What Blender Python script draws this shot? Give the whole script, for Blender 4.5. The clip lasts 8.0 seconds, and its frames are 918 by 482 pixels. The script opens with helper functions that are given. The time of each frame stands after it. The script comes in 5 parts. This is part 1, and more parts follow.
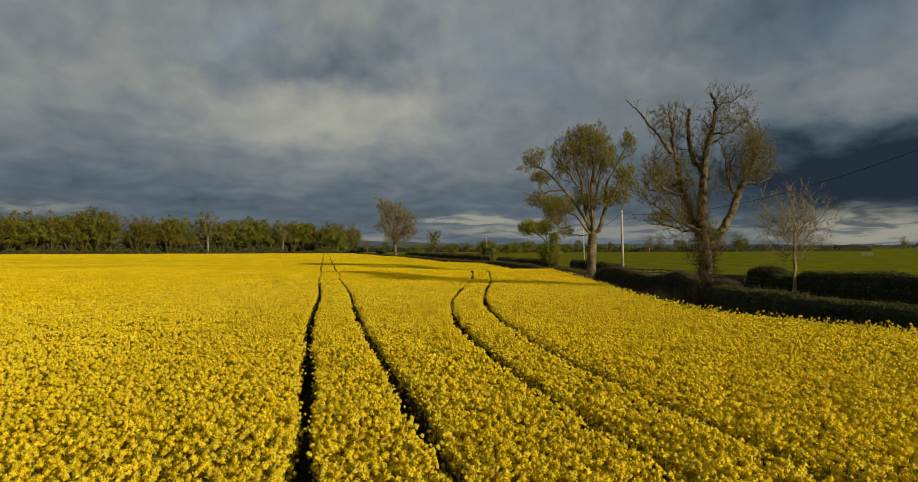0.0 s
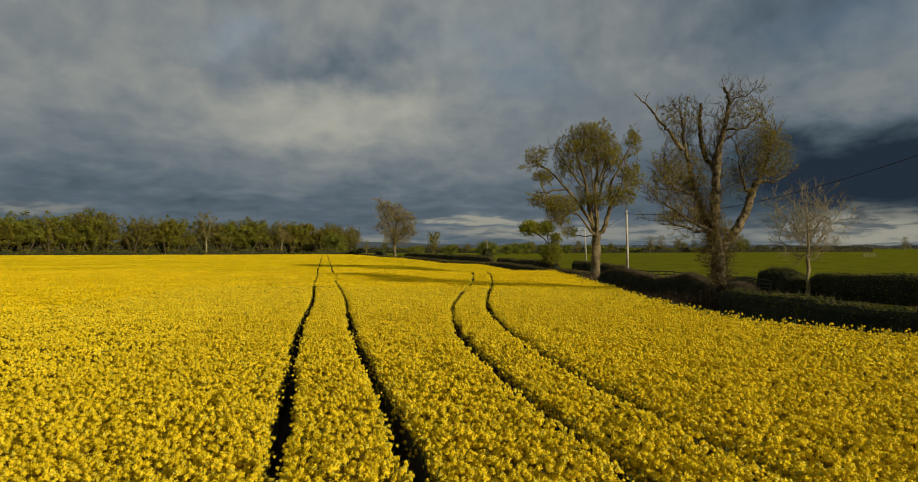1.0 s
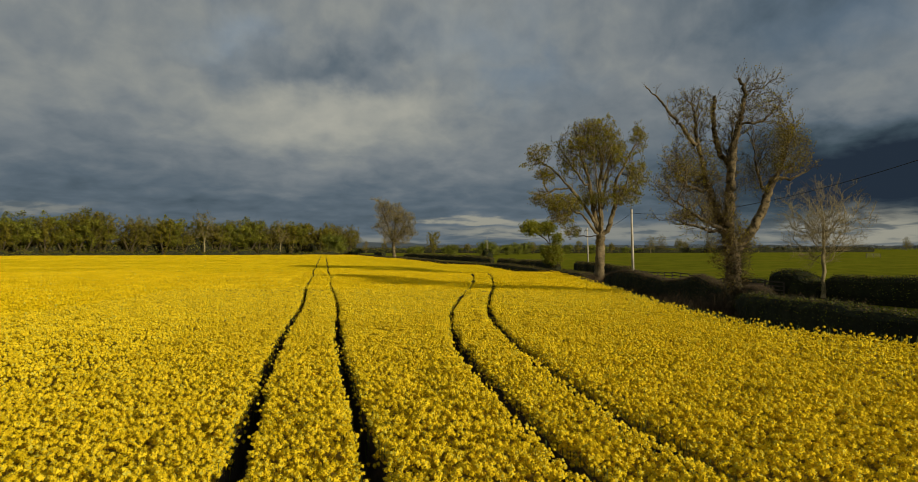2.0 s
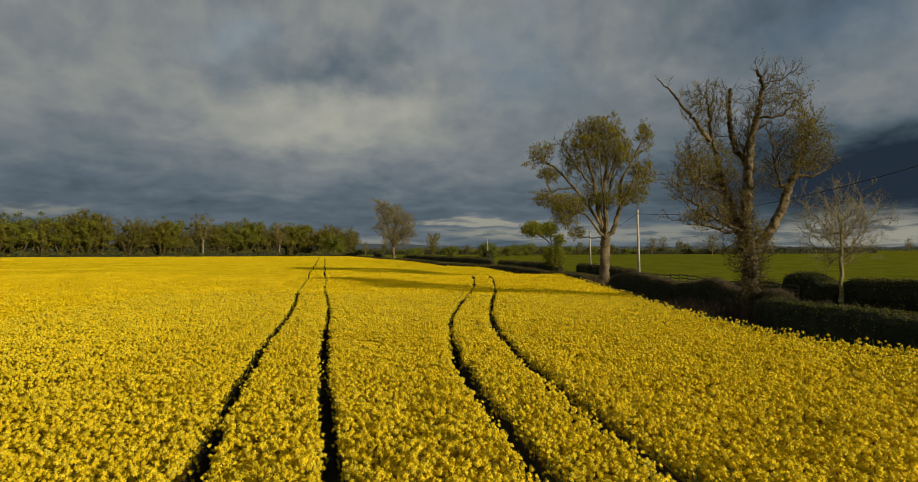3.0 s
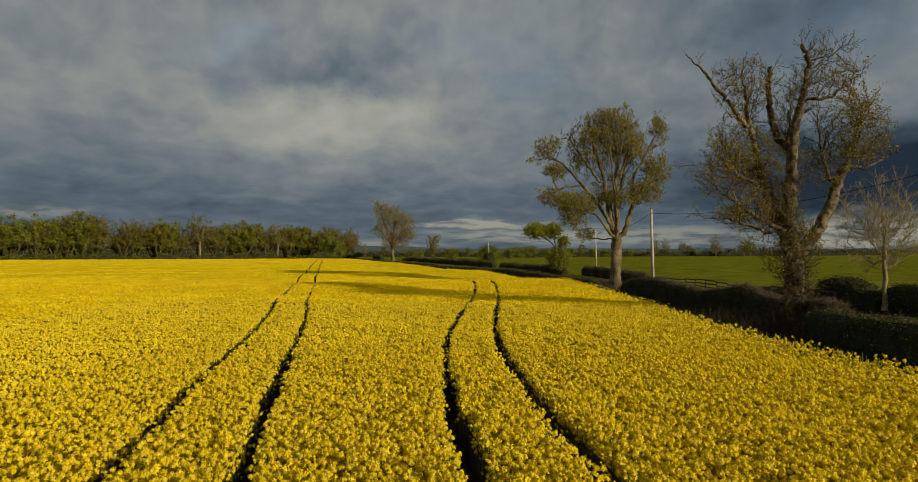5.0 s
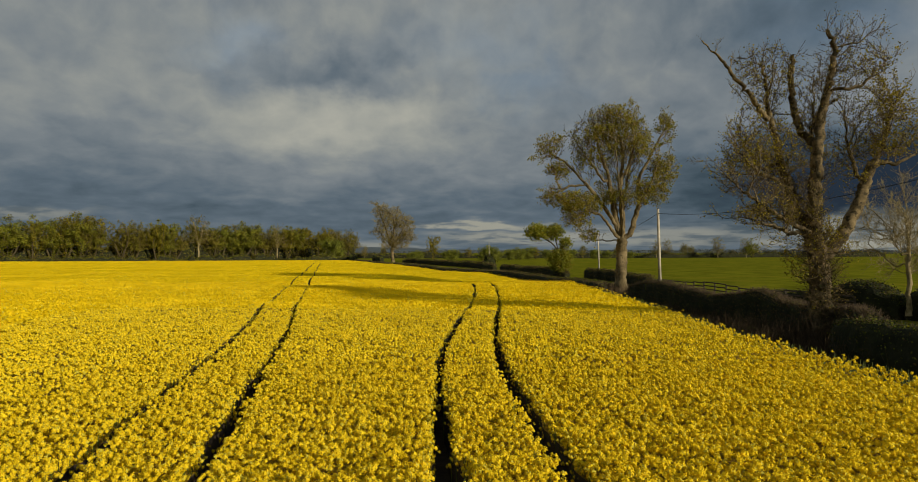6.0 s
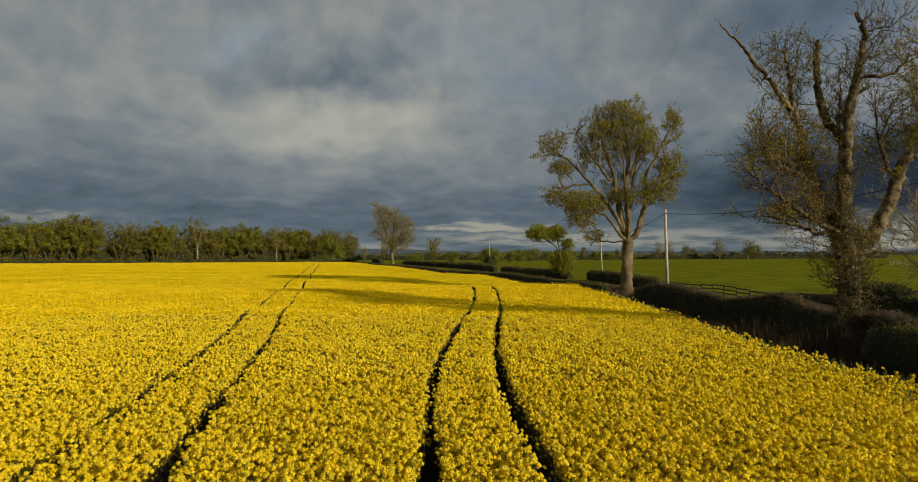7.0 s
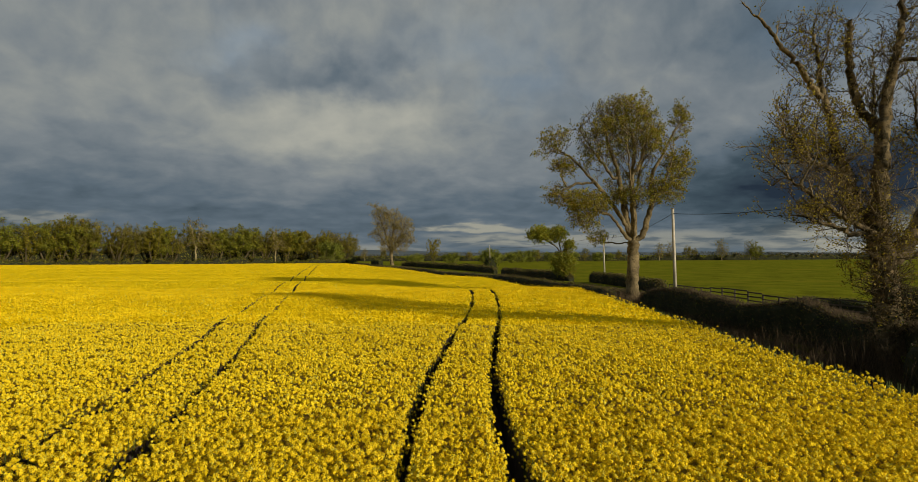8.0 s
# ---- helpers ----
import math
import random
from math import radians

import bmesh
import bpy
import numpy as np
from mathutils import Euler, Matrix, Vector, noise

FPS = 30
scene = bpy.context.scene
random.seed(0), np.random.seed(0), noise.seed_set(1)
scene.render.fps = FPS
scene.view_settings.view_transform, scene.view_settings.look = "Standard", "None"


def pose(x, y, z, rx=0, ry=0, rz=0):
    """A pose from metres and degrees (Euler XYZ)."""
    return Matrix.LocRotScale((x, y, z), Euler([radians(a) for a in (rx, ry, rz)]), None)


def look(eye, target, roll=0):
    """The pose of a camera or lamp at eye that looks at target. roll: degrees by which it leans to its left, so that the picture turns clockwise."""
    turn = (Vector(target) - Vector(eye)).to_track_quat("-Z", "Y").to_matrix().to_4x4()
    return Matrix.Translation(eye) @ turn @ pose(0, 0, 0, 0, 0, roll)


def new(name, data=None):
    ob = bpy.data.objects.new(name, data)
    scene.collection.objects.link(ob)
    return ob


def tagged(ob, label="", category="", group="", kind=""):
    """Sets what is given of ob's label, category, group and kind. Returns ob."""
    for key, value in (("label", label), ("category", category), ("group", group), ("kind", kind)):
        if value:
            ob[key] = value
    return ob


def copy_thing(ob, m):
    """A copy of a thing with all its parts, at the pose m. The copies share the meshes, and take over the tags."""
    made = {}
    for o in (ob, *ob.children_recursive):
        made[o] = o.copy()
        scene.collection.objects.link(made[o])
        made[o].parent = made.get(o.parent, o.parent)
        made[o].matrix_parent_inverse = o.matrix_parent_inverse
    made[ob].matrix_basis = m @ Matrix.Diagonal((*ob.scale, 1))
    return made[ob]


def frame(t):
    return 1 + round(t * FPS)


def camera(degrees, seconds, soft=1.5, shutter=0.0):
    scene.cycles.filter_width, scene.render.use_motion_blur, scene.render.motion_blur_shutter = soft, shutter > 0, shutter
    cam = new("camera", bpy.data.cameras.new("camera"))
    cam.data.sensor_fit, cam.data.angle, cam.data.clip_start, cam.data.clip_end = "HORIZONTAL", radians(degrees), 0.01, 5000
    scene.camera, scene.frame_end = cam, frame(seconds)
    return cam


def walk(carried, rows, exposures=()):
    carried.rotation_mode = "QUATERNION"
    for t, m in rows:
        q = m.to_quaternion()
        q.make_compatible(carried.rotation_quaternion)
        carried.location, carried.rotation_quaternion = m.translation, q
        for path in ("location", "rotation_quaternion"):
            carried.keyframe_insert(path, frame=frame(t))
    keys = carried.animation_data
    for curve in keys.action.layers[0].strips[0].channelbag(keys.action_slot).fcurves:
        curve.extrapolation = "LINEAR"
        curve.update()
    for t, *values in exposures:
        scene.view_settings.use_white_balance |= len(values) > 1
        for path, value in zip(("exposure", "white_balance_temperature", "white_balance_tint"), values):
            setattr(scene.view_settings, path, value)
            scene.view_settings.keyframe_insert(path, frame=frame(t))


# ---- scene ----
cam = camera(76.1, 8.0, soft=0.7)
METRES, EYE, TILT, LEAN, TURN = 18.0, 3.9, -0.92, 1.3, 0.0
ROWS = [
    (0.0, 0.0, 0.0, 0.0, -0.03, 1.45, -1.3),
    (0.5, -0.0039, 0.0505, 0.0025, -0.06, 1.54, -1.3),
    (1.0, -0.0043, 0.1053, 0.0034, -0.06, 1.53, -1.28),
    (1.5, -0.0032, 0.1662, 0.0055, -0.08, 1.52, -1.28),
    (3.0, -0.003, 0.3474, 0.012, -0.06, 1.68, -1.26),
    (3.5, -0.0058, 0.4081, 0.0138, -0.04, 1.72, -1.25),
    (4.0, -0.0055, 0.4745, 0.0154, -0.02, 1.78, -1.24),
    (4.5, -0.0024, 0.5407, 0.016, -0.01, 1.83, -1.24),
    (6.0, 0.0103, 0.7328, 0.0233, 0.06, 2.02, -1.22),
    (6.5, 0.0111, 0.7915, 0.0245, 0.1, 2.1, -1.2),
    (7.0, 0.0171, 0.8545, 0.0265, 0.12, 2.17, -1.19),
    (7.5, 0.0243, 0.924, 0.0303, 0.14, 2.19, -1.2),
    (8.0, 0.0329, 0.9973, 0.0342, 0.19, 2.27, -1.16),
]
walk(cam, [(t, pose(0, 0, EYE, TILT, LEAN, TURN) @ pose(METRES * x, METRES * y, METRES * z, 90 + pitch, roll, yaw)) for t, x, y, z, yaw, pitch, roll in ROWS],
     exposures=[(0.0, -0.06), (1.5, -0.06), (3.0, -0.09), (4.5, -0.11), (6.0, 0.0), (8.0, 0.03)])

# ---- world, sun ----
SUN_AZ, SUN_EL = 130.0, 17.0      # degrees clockwise from +y, and above the horizon


def direction(az, el):
    a, e = radians(az), radians(el)
    return Vector((math.sin(a) * math.cos(e), math.cos(a) * math.cos(e), math.sin(e)))


sun = new("sun", bpy.data.lights.new("sun", "SUN"))
sun.data.energy, sun.data.angle, sun.data.color = 4.45, radians(1.6), (1.0, 0.89, 0.69)
sun.matrix_world = look(direction(SUN_AZ, SUN_EL) * 100, (0, 0, 0))

world = bpy.data.worlds.new("stormy_sky")
scene.world = world
world.use_nodes = True


class Nodes:
    """Short forms for building a node tree."""

    def __init__(self, tree):
        self.t = tree
        tree.nodes.clear()

    def n(self, kind, **kw):
        nd = self.t.nodes.new(kind)
        for k, v in kw.items():
            if k == "operation":
                nd.operation = v
            elif k == "blend_type":
                nd.blend_type = v
            elif k == "data_type":
                nd.data_type = v
        return nd

    def link(self, a, b):
        if hasattr(a, "is_linked") or hasattr(a, "links"):
            self.t.links.new(a, b)
        else:
            b.default_value = a

    def math(self, op, a, b=0.0, c=None, clamp=False):
        nd = self.n("ShaderNodeMath", operation=op)
        nd.use_clamp = clamp
        self.link(a, nd.inputs[0])
        self.link(b, nd.inputs[1])
        if c is not None:
            self.link(c, nd.inputs[2])
        return nd.outputs[0]

    def smooth(self, v, lo, hi, a=0.0, b=1.0):
        nd = self.n("ShaderNodeMapRange")
        nd.interpolation_type = "SMOOTHSTEP"
        self.link(v, nd.inputs["Value"])
        for k, x in (("From Min", lo), ("From Max", hi), ("To Min", a), ("To Max", b)):
            nd.inputs[k].default_value = x
        return nd.outputs[0]

    def noise(self, vec, scale, detail=4.0, rough=0.55, distortion=0.0):
        nd = self.n("ShaderNodeTexNoise")
        if vec is not None:
            self.link(vec, nd.inputs["Vector"])
        nd.inputs["Scale"].default_value, nd.inputs["Detail"].default_value = scale, detail
        nd.inputs["Roughness"].default_value, nd.inputs["Distortion"].default_value = rough, distortion
        return nd.outputs["Fac"]

    def ramp(self, fac, stops):
        nd = self.n("ShaderNodeValToRGB")
        els = nd.color_ramp.elements
        while len(els) < len(stops):
            els.new(0.5)
        for e, (p, c) in zip(els, stops):
            e.position, e.color = p, (*c, 1)
        self.link(fac, nd.inputs[0])
        return nd.outputs[0]

    def mix(self, fac, a, b, mode="MIX"):
        nd = self.n("ShaderNodeMix", data_type="RGBA", blend_type=mode)
        self.link(fac, nd.inputs[0])
        self.link(a if not isinstance(a, tuple) else (*a, 1), nd.inputs[6])
        self.link(b if not isinstance(b, tuple) else (*b, 1), nd.inputs[7])
        return nd.outputs[2]


def build_sky():
    """Broken storm cloud over a pale clearing: cloud banks by azimuth and elevation, torn by noise."""
    k = Nodes(world.node_tree)
    co = k.n("ShaderNodeTexCoord").outputs["Generated"]
    sep = k.n("ShaderNodeSeparateXYZ")
    k.link(co, sep.inputs[0])
    x, y, z = sep.outputs
    az = k.math("MULTIPLY", k.math("ARCTAN2", x, y), 57.2958)
    el = k.math("MULTIPLY", k.math("ARCSINE", k.math("MAXIMUM", z, 0.0)), 57.2958)

    def layer(u, w, depth=0.0):
        com = k.n("ShaderNodeCombineXYZ")
        k.link(k.math("MULTIPLY", u, 0.1), com.inputs[0])
        k.link(k.math("MULTIPLY", k.math("LOGARITHM", k.math("ADD", w, 2.5), math.e), 2.3), com.inputs[1])
        com.inputs[2].default_value = depth
        return com.outputs[0]

    # the banks' outlines are torn sideways, and less and less up and down toward the horizon
    tear = k.math("SUBTRACT", k.noise(layer(az, el), 2.0, 5.0, 0.50, 0.1), 0.5)
    tear2 = k.math("SUBTRACT", k.noise(layer(az, el, 7.3), 2.0, 5.0, 0.50, 0.1), 0.5)
    u = k.math("MULTIPLY_ADD", tear, 10.0, az)
    w = k.math("MULTIPLY_ADD", k.math("MULTIPLY", tear2, k.math("ADD", el, 2.0)), 0.50, el)

    def bank(a, e, wide, tall):
        da = k.math("DIVIDE", k.math("SUBTRACT", u, a), wide)
        de = k.math("DIVIDE", k.math("SUBTRACT", w, e), tall)
        return k.math("EXPONENT", k.math("MULTIPLY", k.math("ADD", k.math("MULTIPLY", da, da), k.math("MULTIPLY", de, de)), -1.7))

    big = k.noise(layer(u, w, 2.0), 1.1, 3.0, 0.5, 0.2)
    fine = k.noise(layer(az, el, 4.0), 3.1, 5.0, 0.52, 0.3)
    v = k.math("MULTIPLY_ADD", k.smooth(w, 3.5, 13.0), 0.155, 0.300)
    v = k.math("MULTIPLY_ADD", big, 0.13, v)
    v = k.math("MULTIPLY_ADD", fine, 0.21, v)
    v = k.math("SUBTRACT", v, 0.120)
    pale = [(-13.5, 11.8, 13, 4.2, 0.155), (-7, 13, 9, 3.0, 0.05), (-21, 19, 4.5, 3.2, 0.07), (-28.5, 16, 7, 3.2, 0.04), (-14, 22, 7, 3, 0.05),
            (18.5, 16, 5, 2.2, 0.06), (33, 11.5, 11, 3, 0.04), (-17, 4.9, 4, 0.8, 0.05), (-36, 9.5, 10, 4, 0.01), (-2, 8.5, 10, 3, 0.05), (-17, 7.5, 10, 3, 0.05), (2, 20, 9, 4, 0.09), (-2, 14, 6, 3, 0.03), (-14, 10.5, 6, 2, 0.04)]
    dark = [(-12, 16.8, 13, 2.7, -0.11), (-23.5, 16.2, 6, 2.2, -0.04), (-4, 21.8, 5, 2, -0.03), (29, 20, 14, 8, -0.16), (15, 12.5, 9, 5, -0.06), (36, 6.4, 17, 5.0, -0.33), (-34, 6, 11, 2.2, -0.03)]
    for a, e, wide, tall, much in pale + dark:
        v = k.math("MULTIPLY_ADD", bank(a, e, wide, tall), much, v)
    cloud = k.ramp(v, [(0.14, (0.018, 0.029, 0.046)), (0.25, (0.049, 0.075, 0.096)), (0.36, (0.105, 0.140, 0.172)), (0.48, (0.194, 0.221, 0.238)), (0.62, (0.325, 0.335, 0.305)), (0.78, (0.47, 0.46, 0.385))])
    # clearer blue between the banks
    sky = k.n("ShaderNodeTexSky")
    sky.sky_type, sky.sun_disc = "NISHITA", False
    sky.sun_elevation, sky.sun_rotation = radians(SUN_EL), radians(SUN_AZ)
    dim = k.mix(1.0, sky.outputs[0], (0.085, 0.085, 0.085), "MULTIPLY")
    gap = None
    for a, e, wide, tall in ((2.5, 19.8, 9, 3.2), (6.5, 16.2, 6, 3.5), (-21, 19, 4, 3), (36, 17.5, 10, 3.5)):
        b = bank(a, e, wide, tall)
        gap = b if gap is None else k.math("MAXIMUM", gap, b)
    cloud = k.mix(k.math("MULTIPLY", gap, 0.36), cloud, dim)
    # pale clearing under the cloud's edge, just over the horizon
    low = None
    for a, e, wide, tall, much in ((1, 2.6, 9, 0.5, 0.75), (7, 1.4, 11, 0.9, 0.58), (17, 1.4, 14, 1.3, 0.50), (35, 1.3, 10, 2.1, 0.78), (-37, 3.3, 7, 0.6, 0.40), (-9, 0.6, 9, 0.8, 0.45)):
        b = k.math("MULTIPLY", k.smooth(bank(a, e, wide, tall), 0.08, 0.80), much)
        low = b if low is None else k.math("MAXIMUM", low, b)
    low = k.math("MULTIPLY", low, k.smooth(fine, 0.36, 0.54, 0.25, 1.0))
    cloud = k.mix(low, cloud, (0.385, 0.37, 0.29))
    bg = k.n("ShaderNodeBackground")
    k.link(cloud, bg.inputs[0])
    bg.inputs[1].default_value = 1.0
    out = k.n("ShaderNodeOutputWorld")
    k.link(bg.outputs[0], out.inputs[0])


build_sky()


# ---- materials ----
def material(name, low, high, scale=3.0, rough=0.85, bump=0.3, spots=None, island=0.0, through_light=0.0, detail=6.0, gloss=0.25):
    """Two tones by a coarse and a fine noise, a fine relief, optional third tone in patches, and a tone per island."""
    m = bpy.data.materials.new(name)
    m.use_nodes = True
    k = Nodes(m.node_tree)
    co = k.n("ShaderNodeTexCoord").outputs["Object"]
    coarse = k.noise(co, scale * 0.23, 3.0)
    fine = k.noise(co, scale, detail, 0.65)
    f = k.math("ADD", k.math("MULTIPLY", coarse, 0.6), k.math("MULTIPLY", fine, 0.4))
    f = k.smooth(f, 0.33, 0.67)
    if island:
        geo = k.n("ShaderNodeNewGeometry")
        r = k.math("SUBTRACT", geo.outputs["Random Per Island"], 0.5)
        f = k.math("MULTIPLY_ADD", r, island, f, clamp=True)
    col = k.mix(f, low, high)
    if spots:
        tone, amount, size = spots
        s = k.smooth(k.noise(co, size, 3.0), 0.62 - 0.25 * amount, 0.72 - 0.25 * amount)
        col = k.mix(s, col, tone)
    b = k.n("ShaderNodeBsdfPrincipled")
    k.link(col, b.inputs["Base Color"])
    b.inputs["Roughness"].default_value = rough
    b.inputs["Specular IOR Level"].default_value = gloss
    if bump:
        bn = k.n("ShaderNodeBump")
        bn.inputs["Strength"].default_value = bump
        bn.inputs["Distance"].default_value = 0.3 / scale
        k.link(fine, bn.inputs["Height"])
        k.link(bn.outputs[0], b.inputs["Normal"])
    out = k.n("ShaderNodeOutputMaterial")
    if through_light:
        tr = k.n("ShaderNodeBsdfTranslucent")
        k.link(col, tr.inputs[0])
        mx = k.n("ShaderNodeMixShader")
        mx.inputs[0].default_value = through_light
        k.link(b.outputs[0], mx.inputs[1])
        k.link(tr.outputs[0], mx.inputs[2])
        k.link(mx.outputs[0], out.inputs[0])
    else:
        k.link(b.outputs[0], out.inputs[0])
    return m


PETAL = material("rape_petal", (0.62, 0.440, 0.006), (0.94, 0.706, 0.024), 9.0, 0.7, 0.0, island=0.45, through_light=0.18, gloss=0.04)
PETAL_FAR = material("rape_petal_massed", (0.65, 0.466, 0.004), (0.86, 0.636, 0.014), 2.0, 0.7, 0.0, island=0.12, through_light=0.26, gloss=0.04)
BUD = material("rape_bud", (0.40, 0.345, 0.022), (0.62, 0.53, 0.050), 20.0, 0.7, 0.0, island=0.5)
STEM = material("rape_stem", (0.045, 0.065, 0.010), (0.12, 0.15, 0.022), 12.0, 0.7, 0.0, island=0.7)
# shade between the near flower heads is put into this brown
CANOPY_SHADE = material("rape_under_canopy_shade", (0.10, 0.064, 0.004), (0.30, 0.192, 0.005), 14.0, 0.9, 0.6, spots=((0.12, 0.10, 0.01), 0.15, 7.0))
FARCROP = material("rape_far_canopy", (0.55, 0.388, 0.004), (0.81, 0.582, 0.010), 3.0, 0.9, 0.4, spots=((0.48, 0.33, 0.006), 0.12, 1.4), gloss=0.0)
SOIL = material("dark_soil", (0.025, 0.018, 0.012), (0.06, 0.045, 0.03), 6.0, 0.95, 0.6)
GRASS = material("pasture_grass", (0.092, 0.100, 0.008), (0.172, 0.176, 0.012), 0.8, 0.95, 0.8, spots=((0.165, 0.155, 0.012), 0.35, 0.06), detail=10.0, gloss=0.0)
BLADE = material("grass_blade", (0.022, 0.034, 0.007), (0.062, 0.068, 0.014), 3.0, 0.8, 0.0, island=0.9)
LITTER = material("leaf_litter", (0.022, 0.020, 0.010), (0.055, 0.050, 0.022), 2.5, 0.95, 0.8, spots=((0.04, 0.055, 0.015), 0.3, 0.8))
ASPHALT = material("lane_asphalt", (0.04, 0.04, 0.04), (0.07, 0.068, 0.065), 4.0, 0.85, 0.3)
# near-black: the shade inside the hedges is put into this colour
HEDGE_SHADE = material("hedge_inner_shade", (0.012, 0.014, 0.006), (0.03, 0.032, 0.012), 5.0, 0.95, 0.8)
HEDGE_LEAF = material("hedge_leaf", (0.026, 0.034, 0.005), (0.16, 0.172, 0.024), 1.4, 0.8, 0.0, island=0.8, through_light=0.15, gloss=0.05)
HEDGE_BROWN = material("hedge_old_leaf", (0.05, 0.038, 0.014), (0.15, 0.112, 0.040), 1.4, 0.8, 0.0, island=0.8, through_light=0.15, gloss=0.1)
HEDGE_TWIG = material("hedge_twig", (0.03, 0.021, 0.012), (0.095, 0.066, 0.038), 2.0, 0.85, 0.0, island=0.8)
SCRUB = material("dead_scrub", (0.03, 0.020, 0.010), (0.10, 0.066, 0.034), 2.0, 0.85, 0.0, island=0.9)
BARK_GREY = material("sycamore_bark", (0.060, 0.045, 0.021), (0.235, 0.178, 0.088), 6.0, 0.9, 1.0, spots=((0.075, 0.060, 0.028), 0.25, 7.0))
BARK_PALE = material("pale_young_bark", (0.13, 0.104, 0.048), (0.34, 0.270, 0.135), 5.0, 0.9, 0.8)
BARK_IVY = material("old_ash_bark", (0.030, 0.021, 0.010), (0.215, 0.160, 0.078), 4.0, 0.9, 0.9, spots=((0.045, 0.036, 0.017), 0.45, 3.5))
BARK_DARK = material("wood_bark", (0.045, 0.034, 0.018), (0.12, 0.092, 0.046), 3.0, 0.9, 0.5)
TWIG_PALE = material("pale_young_twig", (0.12, 0.092, 0.032), (0.32, 0.250, 0.100), 2.0, 0.85, 0.0, island=0.6)
TWIG = material("bare_twig", (0.034, 0.024, 0.009), (0.115, 0.083, 0.030), 2.0, 0.85, 0.0, island=0.6)
LEAF_OLIVE = material("young_olive_leaf", (0.155, 0.126, 0.007), (0.36, 0.288, 0.018), 0.8, 0.65, 0.0, island=0.7, through_light=0.42)
LEAF_GREEN = material("spring_leaf", (0.12, 0.136, 0.008), (0.29, 0.305, 0.024), 0.8, 0.65, 0.0, island=0.7, through_light=0.42)
LEAF_WOOD = material("woodland_leaf", (0.105, 0.098, 0.010), (0.265, 0.240, 0.025), 0.5, 0.7, 0.0, island=0.7, through_light=0.35, gloss=0.05)
LEAF_BUSH = material("bush_leaf", (0.11, 0.128, 0.012), (0.27, 0.285, 0.030), 0.8, 0.65, 0.0, island=0.6, through_light=0.42)
LEAF_BROWN = material("budding_leaf", (0.13, 0.094, 0.018), (0.30, 0.222, 0.042), 0.6, 0.75, 0.0, island=0.7, through_light=0.42)
LEAF_IVY = material("ivy_leaf", (0.012, 0.019, 0.005), (0.042, 0.055, 0.012), 1.2, 0.6, 0.0, island=0.8, gloss=0.1)
POLE_WOOD = material("pale_pole_wood", (0.30, 0.26, 0.19), (0.52, 0.47, 0.37), 2.5, 0.8, 0.4)
FENCE_WOOD = material("weathered_fence_wood", (0.035, 0.028, 0.020), (0.10, 0.082, 0.058), 3.0, 0.9, 0.5)
PEN_WOOD = material("grey_pen_wood", (0.11, 0.105, 0.045), (0.20, 0.185, 0.085), 2.5, 0.85, 0.4)
CABLE = material("black_cable", (0.012, 0.012, 0.013), (0.025, 0.025, 0.026), 3.0, 0.6, 0.0)
PORCELAIN = material("insulator", (0.10, 0.09, 0.08), (0.18, 0.16, 0.15), 8.0, 0.3, 0.0)
# aerial haze is mixed into the hills' colour as blue-grey
HILL_HAZE = material("distant_hill_hazed", (0.055, 0.075, 0.095), (0.085, 0.105, 0.115), 0.004, 1.0, 0.0)
# paler and bluer than near leaves: the distance haze is in the colour
FARWOOD_HAZE = material("distant_wood_hazed", (0.050, 0.060, 0.062), (0.105, 0.112, 0.100), 0.1, 1.0, 0.0, island=0.8)
RENDERWALL = material("pale_render", (0.55, 0.53, 0.48), (0.68, 0.66, 0.60), 1.0, 0.9, 0.1)
ROOFTILE = material("red_roof_tile", (0.14, 0.06, 0.04), (0.24, 0.11, 0.07), 2.0, 0.85, 0.4)
GLASS = material("dark_window", (0.02, 0.022, 0.026), (0.04, 0.045, 0.05), 1.0, 0.1, 0.0)


# ---- mesh helpers ----
rng = np.random.default_rng(7)


def mesh_np(name, verts, faces, mats, index=None, smooth=False):
    """A mesh from arrays: faces is a list of (n, k) arrays; index a list of slot numbers or arrays, one for each."""
    me = bpy.data.meshes.new(name)
    verts = np.asarray(verts, np.float32)
    me.vertices.add(len(verts))
    me.vertices.foreach_set("co", verts.ravel())
    loops = np.concatenate([f.ravel() for f in faces]).astype(np.int32)
    sizes = np.concatenate([np.full(len(f), f.shape[1]) for f in faces])
    me.loops.add(len(loops))
    me.loops.foreach_set("vertex_index", loops)
    me.polygons.add(len(sizes))
    me.polygons.foreach_set("loop_start", np.concatenate([[0], np.cumsum(sizes)[:-1]]).astype(np.int32))
    if index is not None:
        idx = np.concatenate([np.broadcast_to(np.asarray(i), (len(f),)) for f, i in zip(faces, index)])
        me.polygons.foreach_set("material_index", idx.astype(np.int32))
    me.polygons.foreach_set("use_smooth", np.full(len(sizes), smooth))
    for m in mats:
        me.materials.append(m)
    me.update(calc_edges=True)
    return me


def part(name, me, parent=None, label=""):
    ob = new(name, me)
    if parent is not None:
        ob.parent = parent
    return tagged(ob, label) if label else ob


def empty(name, x, y, z):
    ob = new(name)
    ob.empty_display_size = 0.2
    ob.location = (x, y, z)
    return ob


